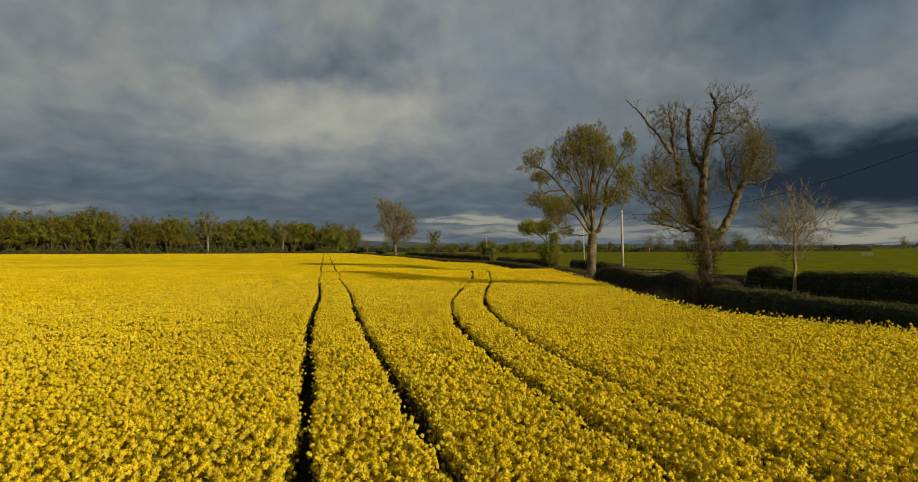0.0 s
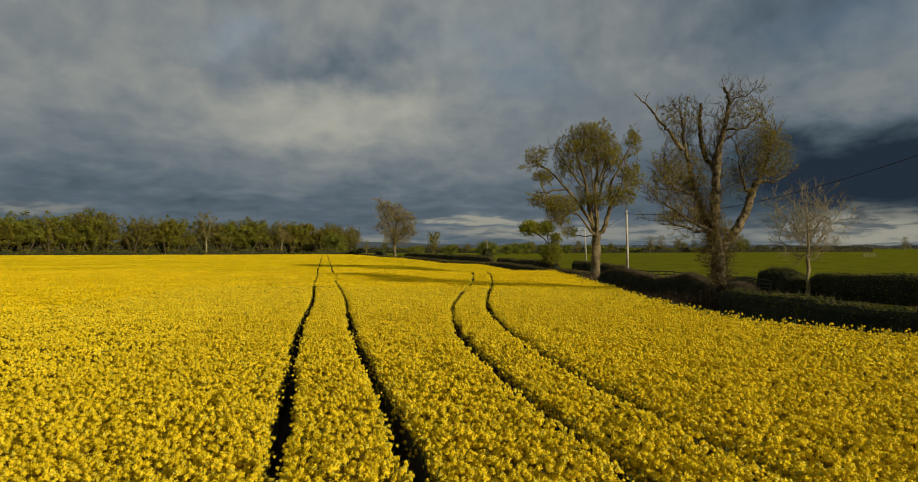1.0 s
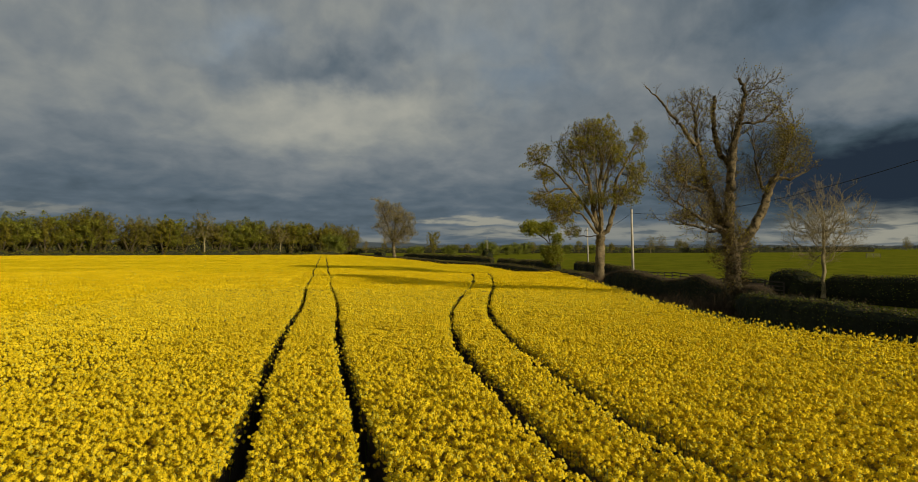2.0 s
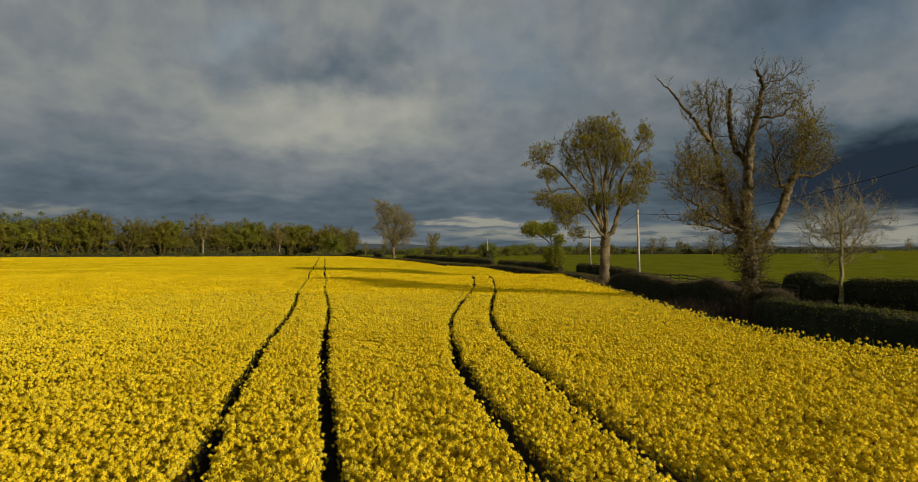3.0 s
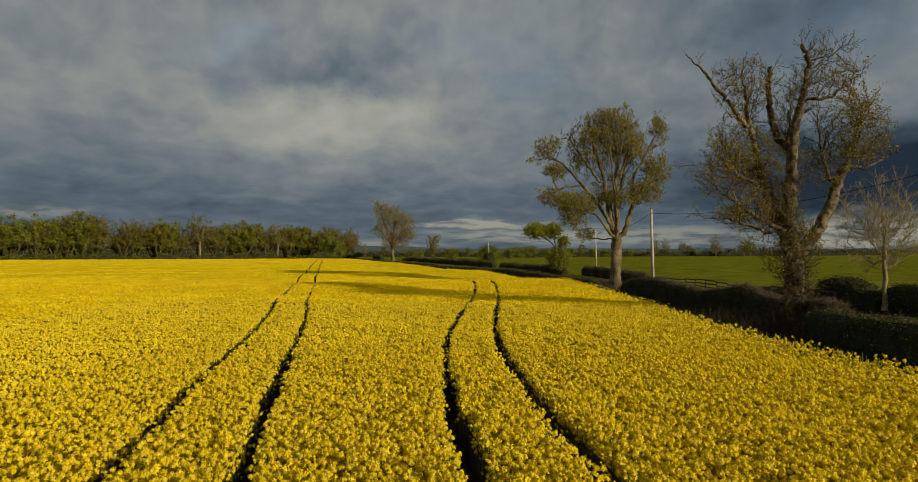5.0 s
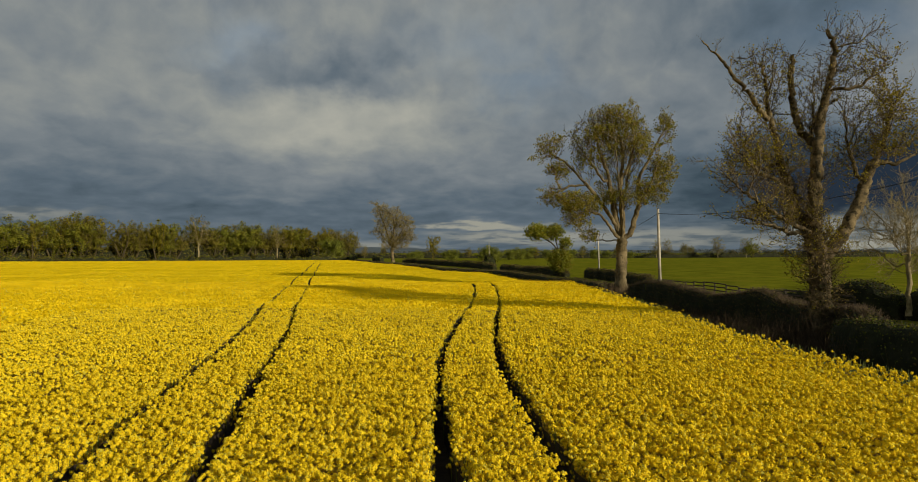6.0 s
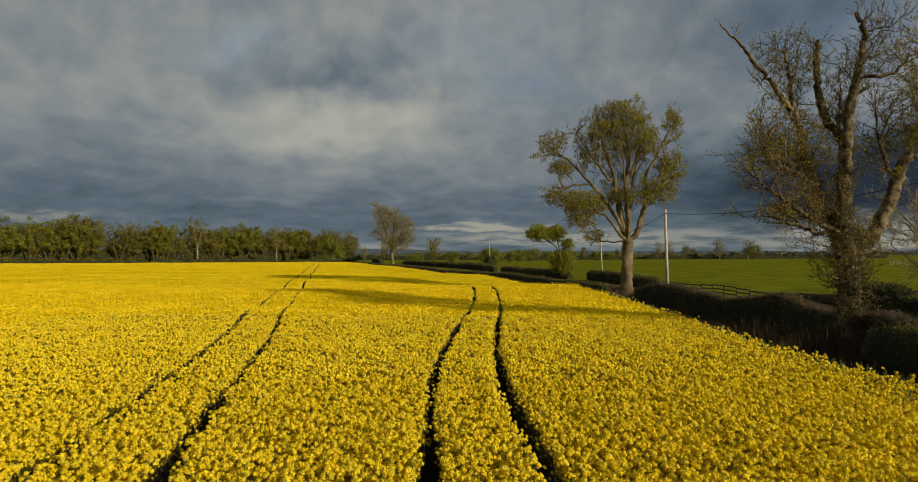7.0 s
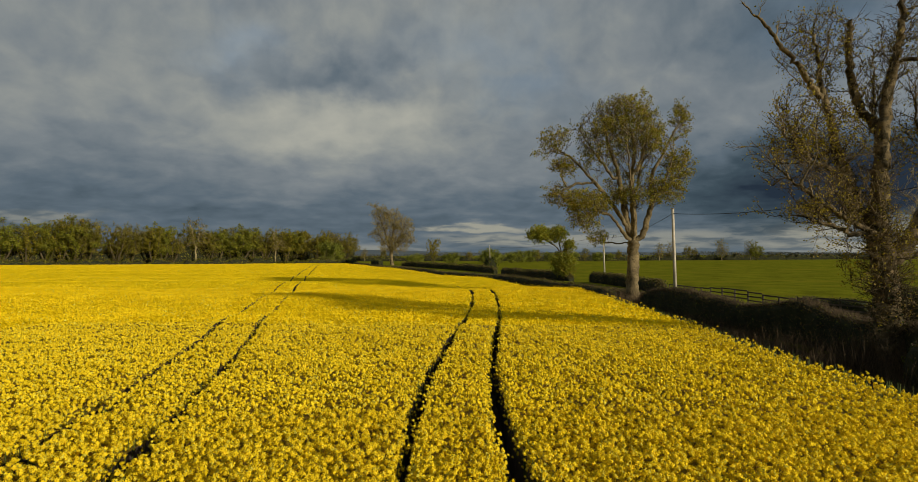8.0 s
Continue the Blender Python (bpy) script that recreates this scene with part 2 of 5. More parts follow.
def unit(v):
    return v / np.maximum(np.linalg.norm(v, axis=-1, keepdims=True), 1e-9)


def quads(centres, size, normal=None, spread=1.0, aspect=1.0, gen=rng):
    """Leaf-like quads about the centres; size a number or an array; normal a way that they face, as far as spread leaves them."""
    n = len(centres)
    nor = gen.normal(size=(n, 3)) * spread
    if normal is not None:
        nor = nor + normal
    nor = unit(nor)
    a = unit(np.cross(nor, gen.normal(size=(n, 3))))
    b = np.cross(nor, a)
    s = (np.broadcast_to(size, (n,)) * gen.uniform(0.7, 1.3, n) * 0.5)[:, None]
    a, b = a * s, b * s * aspect
    fold = nor * s * 0.35
    v = np.stack([centres - a, centres - b - fold * 0.5, centres + a, centres + b + fold * 0.5], 1).reshape(-1, 3)
    return v, np.arange(4 * n).reshape(n, 4)


def tris(centres, size, normal, spread, gen):
    """Small three-cornered petals about the centres."""
    n = len(centres)
    nor = unit(gen.normal(size=(n, 3)) * spread + normal)
    a = unit(np.cross(nor, gen.normal(size=(n, 3))))
    b = np.cross(nor, a)
    s = (size * gen.uniform(0.75, 1.25, n) * 0.58)[:, None]
    v = np.stack([centres + a * s, centres + (-0.5 * a + 0.87 * b) * s + nor * s * 0.3, centres + (-0.5 * a - 0.87 * b) * s], 1).reshape(-1, 3)
    return v, np.arange(3 * n).reshape(n, 3)


def join(pieces):
    """Joins (verts, faces) pairs of one face size."""
    vs, fs, o = [], [], 0
    for v, f in pieces:
        vs.append(v)
        fs.append(f + o)
        o += len(v)
    return np.concatenate(vs), np.concatenate(fs)


def rods(a, b, r0, r1, sides=3):
    """Thin tapered rods from a to b, arrays of points."""
    n = len(a)
    d = unit(b - a)
    u = unit(np.cross(d, np.where(np.abs(d[:, 2:3]) > 0.9, [[1.0, 0, 0]], [[0, 0, 1.0]])))
    w = np.cross(d, u)
    ang = np.arange(sides) * 2 * np.pi / sides
    ring = np.cos(ang)[None, :, None] * u[:, None] + np.sin(ang)[None, :, None] * w[:, None]
    r0 = np.broadcast_to(r0, (n,))[:, None, None]
    r1 = np.broadcast_to(r1, (n,))[:, None, None]
    v = np.concatenate([a[:, None] + ring * r0, b[:, None] + ring * r1], 1).reshape(-1, 3)
    i = np.arange(sides)
    j = (i + 1) % sides
    f = np.stack([i, j, j + sides, i + sides], 1)
    return v, (f[None] + (np.arange(n) * 2 * sides)[:, None, None]).reshape(-1, 4)


def value_noise(x, y, cell, seed):
    """Smooth noise in -1..1 on a lattice of that cell size."""
    def hashed(i, j):
        q = np.sin(i * 127.1 + j * 311.7 + seed * 74.7) * 43758.5453
        return (q - np.floor(q)) * 2 - 1
    x, y = np.asarray(x, float) / cell, np.asarray(y, float) / cell
    i, j = np.floor(x), np.floor(y)
    u, v = x - i, y - j
    u, v = u * u * (3 - 2 * u), v * v * (3 - 2 * v)
    return (hashed(i, j) * (1 - u) + hashed(i + 1, j) * u) * (1 - v) + (hashed(i, j + 1) * (1 - u) + hashed(i + 1, j + 1) * u) * v


def step(v, lo, hi):
    t = np.clip((v - lo) / (hi - lo), 0, 1)
    return t * t * (3 - 2 * t)


# ---- the lie of the land ----
CROP = 1.2      # the crop's height


def dip_line(x):
    """Where a fold of the field crosses it, as y for x."""
    return np.interp(x, [-120, -60, -18, -11, 0.4, 4.4, 12], [118, 96, 73, 62, 50.5, 48, 45]) + 2.0 * value_noise(x, 0 * x, 6.0, 51)


def canopy(x, y):
    """The height of the crop's top, or of the ground above by the crop's height."""
    x, y = np.asarray(x, float), np.asarray(y, float)
    z = 1.20 - 0.0068 * np.clip(y, 0, 42) - 0.0015 * np.clip(y - 42, 0, 240)
    z = z - 0.013 * np.clip(x - 4, 0, 14) * step(y, 5, 25)
    z = z + 0.05 * value_noise(x, y, 9.0, 1) + 0.03 * value_noise(x, y, 3.5, 2)
    z = z + (0.17 * value_noise(0.28 * x - 0.12 * y, y, 6.5, 8) + 0.17 * value_noise(x + 0.3 * y, y, 8.0, 53)) * step(y, 34, 54) * (1 - 0.5 * step(y, 110, 200))
    d = y - dip_line(x)
    near = 0.032 * step(d, -0.9, 1.6) * (1 - step(d, 2, 16)) * np.clip(0.6 + 0.9 * value_noise(x, 0 * y, 6.0, 52), 0, 1.5)
    d2 = y - dip_line(x) * 1.55 - 6 - 3 * value_noise(x, 0 * y, 14, 5)
    near = near + 0.014 * step(d2, -1, 2) * (1 - step(d2, 3, 22)) * step(-x, -6, 2)
    return z - near


def ground(x, y):
    x, y = np.asarray(x, float), np.asarray(y, float)
    z = canopy(x, y) - CROP
    far = step(np.hypot(x, y), 150, 900)
    return z * (1 - far) + far * 1.2


EDGE_Y = [-60, 5, 15, 20, 21.6, 23, 24.5, 25.5, 27, 29.5, 36, 45, 53, 60, 75, 81, 97, 125, 215, 274, 300]
EDGE_X = [90, 45, 27, 19.5, 16.8, 15.2, 14.0, 13.0, 11.9, 11.5, 11.0, 11.7, 12.0, 12.0, 11.6, 10.8, 6.4, -4.2, -28.7, -50, -62]


def edge(y):
    return np.interp(y, EDGE_Y, EDGE_X)


def far_edge(x):
    return np.interp(x, [-260, -190, -110, -50, 0], [215, 238, 266, 280, 290])


# the four wheel tracks through the crop, as x for y
def track_la(y):
    return -0.42 - 0.229 * np.asarray(y) + 0.12 * np.sin(np.asarray(y) * 0.21)


def track_lb(y):
    return track_la(y) + 1.92


def track_ra(y):
    return np.interp(y, [-10, 7, 10.6, 14.3, 19, 23, 29.5, 35, 42, 49, 58, 66, 75, 82, 90, 300],
                     [6.6, 2.85, 1.93, 1.08, 0.3, -0.1, -0.4, -0.3, 0.2, 0.8, 1.3, 1.55, 1.5, 1.0, -0.4, -75])


def track_rb(y):
    return track_ra(y) + np.interp(y, [0, 8, 40, 90], [1.80, 1.80, 1.8, 1.9])


def half_gap(line, y):
    """Half the width of a wheel track at the crop's top."""
    w = (0.185 if line < 2 else 0.195 + 0.045 * (1 - step(y, 14, 26))) + 0.07 * value_noise(y, 0 * y, 0.6, 11 + line) + 0.04 * value_noise(y, 0 * y, 3.1, 21 + line)
    w = w - (0.09 if line < 2 else 0.07) * step(y, 26, 56)
    if line >= 2:
        w = w * (1 - 0.97 * step(y, 78, 92))
    return np.maximum(w, 0.004)


TRACKS = [track_la, track_lb, track_ra, track_rb]


# ---- ground, out to the horizon ----
def axis(near, far, fine, grow):
    out, s = [0.0], fine
    while out[-1] < far:
        if out[-1] > near:
            s *= grow
        out.append(out[-1] + s)
    return np.array(out)


def build_ground():
    ax = axis(60, 4200, 2.0, 1.12)
    xs = np.concatenate([-ax[:0:-1], ax])
    ys = np.concatenate([-ax[:0:-1], ax])
    X, Y = np.meshgrid(xs, ys)
    Z = ground(X, Y) - 0.05
    v = np.stack([X, Y, Z], -1).reshape(-1, 3)
    nx, ny = len(xs), len(ys)
    i = (np.arange(ny - 1)[:, None] * nx + np.arange(nx - 1)).ravel()
    f = np.stack([i, i + 1, i + nx + 1, i + nx], 1)
    ob = part("ground", mesh_np("ground", v, [f], [GRASS], smooth=True))
    tagged(ob, "open flat green pasture and field margins reaching the horizon", "ground", kind="structure")


build_ground()


# ---- the crop ----
def near_zone(x, y):
    return (y > 5.6) & (y < 30.5) & (np.abs(x - 0.3) < np.clip(0.8 * (y + 2), 4, 9.6))


def mid_zone(x, y):
    return (y > 5.0) & (y < 46) & (np.abs(x) < np.clip(0.85 * (y + 3), 5, 20))


def build_crop():
    rows = [-30.0]
    while rows[-1] < 288:
        rows.append(rows[-1] + (0.5 if rows[-1] < 3 else max(0.14, 0.012 * rows[-1])))
    y = np.array(rows)
    cols, kind = [], []          # x of every column by row, and whether it is floor of a track

    def add(x, floor=False):
        cols.append(x)
        kind.append(floor)

    la = track_la(y) - half_gap(0, y)
    off = np.concatenate([axis(6, 240, 0.22, 1.09)[::-1]])
    for o in off:
        add(la - o)
    for n in range(4):
        c, w = TRACKS[n](y), half_gap(n, y)
        add(c - w * 0.8, True)
        add(c + w * 0.8, True)
        right = c + w
        nxt = (TRACKS[n + 1](y) - half_gap(n + 1, y)) if n < 3 else edge(y)
        nxt = np.maximum(nxt, right + 0.02)
        count = (9, 24, 9, 46)[n]
        for q in range(count + 1):
            add(right + (nxt - right) * (q / count) ** (1.0 if n < 3 else 1.4))
    X = np.minimum(np.stack(cols, 1), edge(y)[:, None])
    Y = np.repeat(y[:, None], X.shape[1], 1)
    floor = np.array(kind)
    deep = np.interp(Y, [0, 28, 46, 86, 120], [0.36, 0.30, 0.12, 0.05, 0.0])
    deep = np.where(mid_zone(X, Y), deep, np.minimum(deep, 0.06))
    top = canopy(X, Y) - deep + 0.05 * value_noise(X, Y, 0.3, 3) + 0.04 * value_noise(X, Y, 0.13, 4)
    Z = np.where(floor[None, :], canopy(X, Y) - CROP + 0.03, top)
    nr, nc = X.shape
    v = np.stack([X, Y, Z], -1).reshape(-1, 3)
    i = (np.arange(nr - 1)[:, None] * nc + np.arange(nc - 1)).ravel()
    f = np.stack([i, i + 1, i + nc + 1, i + nc], 1)
    mid = v[f].mean(1)
    keep = mid[:, 1] < far_edge(mid[:, 0]) + 4 * value_noise(mid[:, 0], mid[:, 1], 15, 9)
    col = np.tile(np.arange(nc - 1), nr - 1)
    isfloor = floor[col] | floor[np.minimum(col + 1, nc - 1)]
    # near sheet gets the brown with the heads' shade, far sheet the flower tone
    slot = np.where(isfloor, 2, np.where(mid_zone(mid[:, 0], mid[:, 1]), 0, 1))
    # the crop's flank along the margin, down to the ground
    e = v.reshape(nr, nc, 3)[:, -1]
    foot = e.copy()
    foot[:, 2] -= 1.1
    foot[:, 0] += 0.12
    base = len(v)
    v = np.concatenate([v, foot])
    r = np.arange(nr - 1)
    g = np.stack([r * nc + nc - 1, base + r, base + r + 1, (r + 1) * nc + nc - 1], 1)
    ob = part("rapeseed_crop", mesh_np("rapeseed_crop", v, [f[keep], g], [CANOPY_SHADE, FARCROP, SOIL, STEM], [slot[keep], 3]))
    tagged(ob, "dense field of flowering yellow rapeseed with dark wheel tracks", "crop", kind="stuff")
    return ob


def head_template(petals, radius, size, seed, spread=0.3):
    """One flower head: loose petals round a dense eight-sided core; far off a few petals alone."""
    g = np.random.default_rng(seed)
    n = petals - 8 if petals > 2 else petals
    k = np.arange(n) + 0.5
    zz = 1 - (1.3 if petals > 2 else 0.85) * k / n
    ph = k * 2.39996 + g.uniform(0, 6)
    d = np.stack([np.sqrt(np.maximum(0, 1 - zz ** 2)) * np.cos(ph), np.sqrt(np.maximum(0, 1 - zz ** 2)) * np.sin(ph), zz], 1)
    if petals < 3:
        return quads(d * radius * g.uniform(0.8, 1.1, (n, 1)) * np.array([1, 1, 0.85]), size, d, spread, 0.95, g)
    a = np.arange(4) * np.pi / 2 + g.uniform(0, 1.5)
    core = np.concatenate([np.stack([np.cos(a), np.sin(a), g.uniform(-0.2, 0.3, 4)], 1), [[0.1, 0, 1.1], [0, 0.1, -1.0]]]) * radius * 0.92
    rim, nxt = np.arange(4), (np.arange(4) + 1) % 4
    faces = np.concatenate([np.stack([rim, nxt, rim * 0 + 4], 1), np.stack([nxt, rim, rim * 0 + 5], 1)])
    loose = tris(d * radius * g.uniform(0.85, 1.15, (n, 1)) * np.array([1, 1, 1.2]), size, d, spread, g)
    return join([(core, faces), loose])


def scatter(x0, x1, y0, y1, gap, seed):
    g = np.random.default_rng(seed)
    X, Y = np.meshgrid(np.arange(x0, x1, gap), np.arange(y0, y1, gap))
    n = X.size
    return X.ravel() + g.uniform(-0.5, 0.5, n) * gap, Y.ravel() + g.uniform(-0.5, 0.5, n) * gap, g


def in_crop(x, y, margin=0.0):
    ok = (x < edge(y) - margin) & (y < far_edge(x))
    side = np.full(len(x), 9.0)
    for n, t in enumerate(TRACKS):
        d = np.abs(x - t(y)) * 0.97 - half_gap(n, y)
        side = np.minimum(side, d)
    return ok & (side > 0.0), side


def build_heads(name, sel, box, gap, petals, radius, size, variants, seed, parent, drop=0.09, relief=1.0, clear=0.0, sunk=0.0):
    x, y, g = scatter(*box, gap, seed)
    ok, side = in_crop(x, y)
    ok &= sel(x, y) & (side > clear)
    ok &= g.uniform(0, 1, len(x)) > 0.04 + 0.10 * np.clip(-value_noise(x, y, 1.1, 31), 0, 1)
    x, y, side = x[ok], y[ok], side[ok]
    n = len(x)
    low = g.uniform(0, 1, n) ** 2 * drop * 1.7 + 0.25 * g.uniform(0, 1, n) ** 1.5 * step(-side, -0.10, 0.0)
    z = canopy(x, y) - low - sunk + 0.04 * value_noise(x, y, 0.8, 33) + np.where(g.uniform(0, 1, n) < 0.04, 0.07, 0.0)
    z = z + relief * (0.012 * value_noise(x, y, 0.27, 34) + 0.03 * value_noise(x, y, 0.6, 35))
    rim = (edge(y) - x < 0.9) & (g.uniform(0, 1, n) < 0.3)
    z = z + np.where(rim, g.uniform(0.0, 0.26, n), 0)
    pos = np.stack([x, y, z], 1)
    pieces = []
    which = g.integers(0, variants, n)
    for q in range(variants):
        tv, tf = head_template(petals, radius, size, seed * 50 + q, 0.3)
        p = pos[which == q]
        m = len(p)
        if not m:
            continue
        a = g.uniform(0, 6.28, m)
        s = g.uniform(0.75, 1.25, m)
        ca, sa = (np.cos(a) * s)[:, None], (np.sin(a) * s)[:, None]
        tilt = g.normal(0, 0.22, (m, 2))
        lx = ca * tv[:, 0] - sa * tv[:, 1]
        ly = sa * tv[:, 0] + ca * tv[:, 1]
        lz = s[:, None] * tv[:, 2]
        vx = p[:, :1] + lx + tilt[:, :1] * lz
        vy = p[:, 1:2] + ly + tilt[:, 1:] * lz
        vz = p[:, 2:] + lz - tilt[:, :1] * lx - tilt[:, 1:] * ly
        vv = np.stack([vx, vy, vz], -1).reshape(-1, 3)
        ff = (tf[None] + (np.arange(m) * len(tv))[:, None, None]).reshape(-1, tf.shape[1])
        pieces.append((vv, ff))
    v, f = join(pieces)
    slot = (np.random.default_rng(seed).uniform(0, 1, len(f)) < (0.12 if petals > 2 else 0.06)).astype(int)
    ob = part(name, mesh_np(name, v, [f], [PETAL if petals > 2 else PETAL_FAR, BUD], [slot]), parent)
    tagged(ob, kind="stuff")
    return n


def build_stems(parent):
    """Green stalks that show in the flanks of the wheel tracks and of the margin."""
    a, b = [], []
    g = np.random.default_rng(5)
    for n, t in enumerate(TRACKS):
        yy = np.repeat(np.arange(5, 50, 0.055), 2)
        sgn = np.tile([-1, 1], len(yy) // 2)
        yy = yy + g.uniform(-0.03, 0.03, len(yy))
        xx = t(yy) + sgn * (half_gap(n, yy) + g.uniform(-0.02, 0.14, len(yy)))
        a.append(np.stack([xx, yy, canopy(xx, yy) - CROP], 1))
        b.append(np.stack([xx + g.normal(0, 0.03, len(xx)), yy + g.normal(0, 0.05, len(xx)), canopy(xx, yy) - g.uniform(0.06, 0.35, len(xx))], 1))
    yy = np.repeat(np.arange(17, 62, 0.06), 2) + g.uniform(-0.03, 0.03, 1500)
    xx = edge(yy) + g.uniform(-0.25, 0.1, len(yy))
    a.append(np.stack([xx, yy, canopy(xx, yy) - CROP], 1))
    b.append(np.stack([xx, yy, canopy(xx, yy) + g.uniform(-0.2, 0.22, len(xx))], 1))
    v, f = rods(np.concatenate(a), np.concatenate(b), 0.012, 0.006)
    ob = part("stalk_growth", mesh_np("stalks", v, [f], [STEM]), parent)
    tagged(ob, kind="stuff")


crop = build_crop()
build_heads("bloom", near_zone, (-11, 11.5, 5.6, 31), 0.106, 24, 0.040, 0.029, 6, 1, crop, 0.20, 2.0)
build_heads("bloom", near_zone, (-11, 11.5, 5.6, 31), 0.112, 12, 0.046, 0.037, 4, 7, crop, 0.10, 1.0, sunk=0.17)
build_heads("bloom", lambda x, y: mid_zone(x, y) & ~near_zone(x, y), (-25, 25, 5, 47), 0.106, 11, 0.047, 0.046, 5, 2, crop, 0.19, 2.0)
build_heads("bloom", lambda x, y: (y > 5) & (y < 80) & (np.abs(x) < 0.84 * y + 3) & ~mid_zone(x, y), (-72, 46, 5, 80), 0.172, 2, 0.044, 0.086, 5, 3, crop, 0.035, 0.45, 0.05)
build_heads("bloom", lambda x, y: (y >= 80) & (y < 130) & (np.abs(x) < 0.86 * y), (-112, 14, 80, 130), 0.30, 1, 0.05, 0.115, 4, 4, crop, 0.03, 0.8, 0.06)
build_heads("bloom", lambda x, y: (y >= 130) & (np.abs(x) < 0.86 * y), (-200, 0, 130, 285), 0.55, 1, 0.05, 0.20, 4, 6, crop, 0.03, 0.8, 0.1)
build_heads("bloom", lambda x, y: (np.abs(x) < 40) & ((y <= 5) | (np.abs(x) >= 0.84 * y + 3)), (-40, 40, -28, 46), 0.27, 1, 0.05, 0.17, 4, 8, crop, 0.05, 0.8, 0.1)
build_stems(crop)


def build_flank_heads(parent):
    """Heads that hang into the wheel tracks, at all heights."""
    g = np.random.default_rng(15)
    pos = []
    for n, t in enumerate(TRACKS):
        y = 6 + 62 * g.uniform(0, 1, 5200) ** 1.4
        sgn = np.where(g.uniform(0, 1, len(y)) < 0.5, -1, 1)
        x = t(y) + sgn * (half_gap(n, y) + g.normal(0.03, 0.055, len(y)))
        z = canopy(x, y) - 0.05 - 0.55 * g.uniform(0, 1, len(y)) ** 1.6
        pos.append(np.stack([x, y, z], 1))
    p = np.concatenate(pos)
    tv, tf = head_template(12, 0.042, 0.036, 99)
    s = g.uniform(0.6, 1.1, (len(p), 1, 1))
    v = (p[:, None] + tv[None] * s).reshape(-1, 3)
    f = (tf[None] + (np.arange(len(p)) * len(tv))[:, None, None]).reshape(-1, 3)
    ob = part("bloom", mesh_np("flower_heads", v, [f], [PETAL, BUD], [(g.uniform(0, 1, len(f)) < 0.2).astype(int)]), parent)
    tagged(ob, kind="stuff")


build_flank_heads(crop)


# ---- trees ----
def grow(seeds, attract, reach, kill, length, rounds=90, sag=0.0, seed=0):
    """Grows a branching skeleton from seed nodes (points, parents) toward attraction points. Returns points, parents."""
    g = np.random.default_rng(seed)
    P = list(map(np.array, seeds[0]))
    par = list(seeds[1])
    A = attract.copy()
    pts = np.array(P)
    d = np.linalg.norm(A[:, None] - pts[None], axis=2)
    best, dist = d.argmin(1), d.min(1)
    for _ in range(rounds):
        live = dist < reach
        if not live.any():
            reach *= 1.5
            live = dist < reach
            if not live.any() or reach > 30:
                break
        acc = np.zeros((len(P), 3))
        np.add.at(acc, best[live], unit(A[live] - np.array(P)[best[live]]))
        ids = np.unique(best[live])
        way = unit(acc[ids] + g.normal(0, 0.12, (len(ids), 3)) + np.array([0, 0, -sag]))
        fresh = np.array(P)[ids] + way * length
        o = len(P)
        P.extend(fresh)
        par.extend(ids.tolist())
        d = np.linalg.norm(A[:, None] - fresh[None], axis=2)
        q = d.min(1)
        better = q < dist
        best = np.where(better, d.argmin(1) + o, best)
        dist = np.minimum(dist, q)
        keep = dist > kill
        A, best, dist = A[keep], best[keep], dist[keep]
        if not len(A):
            break
    return np.array(P), np.array(par)


def limb_seeds(limbs, length):
    """Seed nodes along set limbs: each (index of the limb it leaves or -1, points, least radius at its foot and tip)."""
    P, par, last, thick = [], [], [], []
    for src, pts, *rad in limbs:
        r0, r1 = rad[0] if rad else (0.0, 0.0)
        pts = [np.array(p, float) for p in pts]
        if src >= 0:
            prev = min(last[src], key=lambda i: np.linalg.norm(P[i] - pts[0]))
        else:
            P.append(pts[0])
            par.append(-1)
            thick.append(r0)
            prev = len(P) - 1
        mine = [prev]
        first = len(P)
        here = P[prev]
        for p in pts[1:] if src < 0 else pts:
            n = max(1, int(round(np.linalg.norm(p - here) / length)))
            for q in range(1, n + 1):
                P.append(here + (p - here) * q / n + (rng.normal(0, 0.04, 3) if q < n else 0))
                par.append(prev)
                prev = len(P) - 1
                mine.append(prev)
            here = p
        m = len(P) - first
        thick += [r0 + (r1 - r0) * (q + 1) / m for q in range(m)]
        last.append(mine)
    return P, par, thick


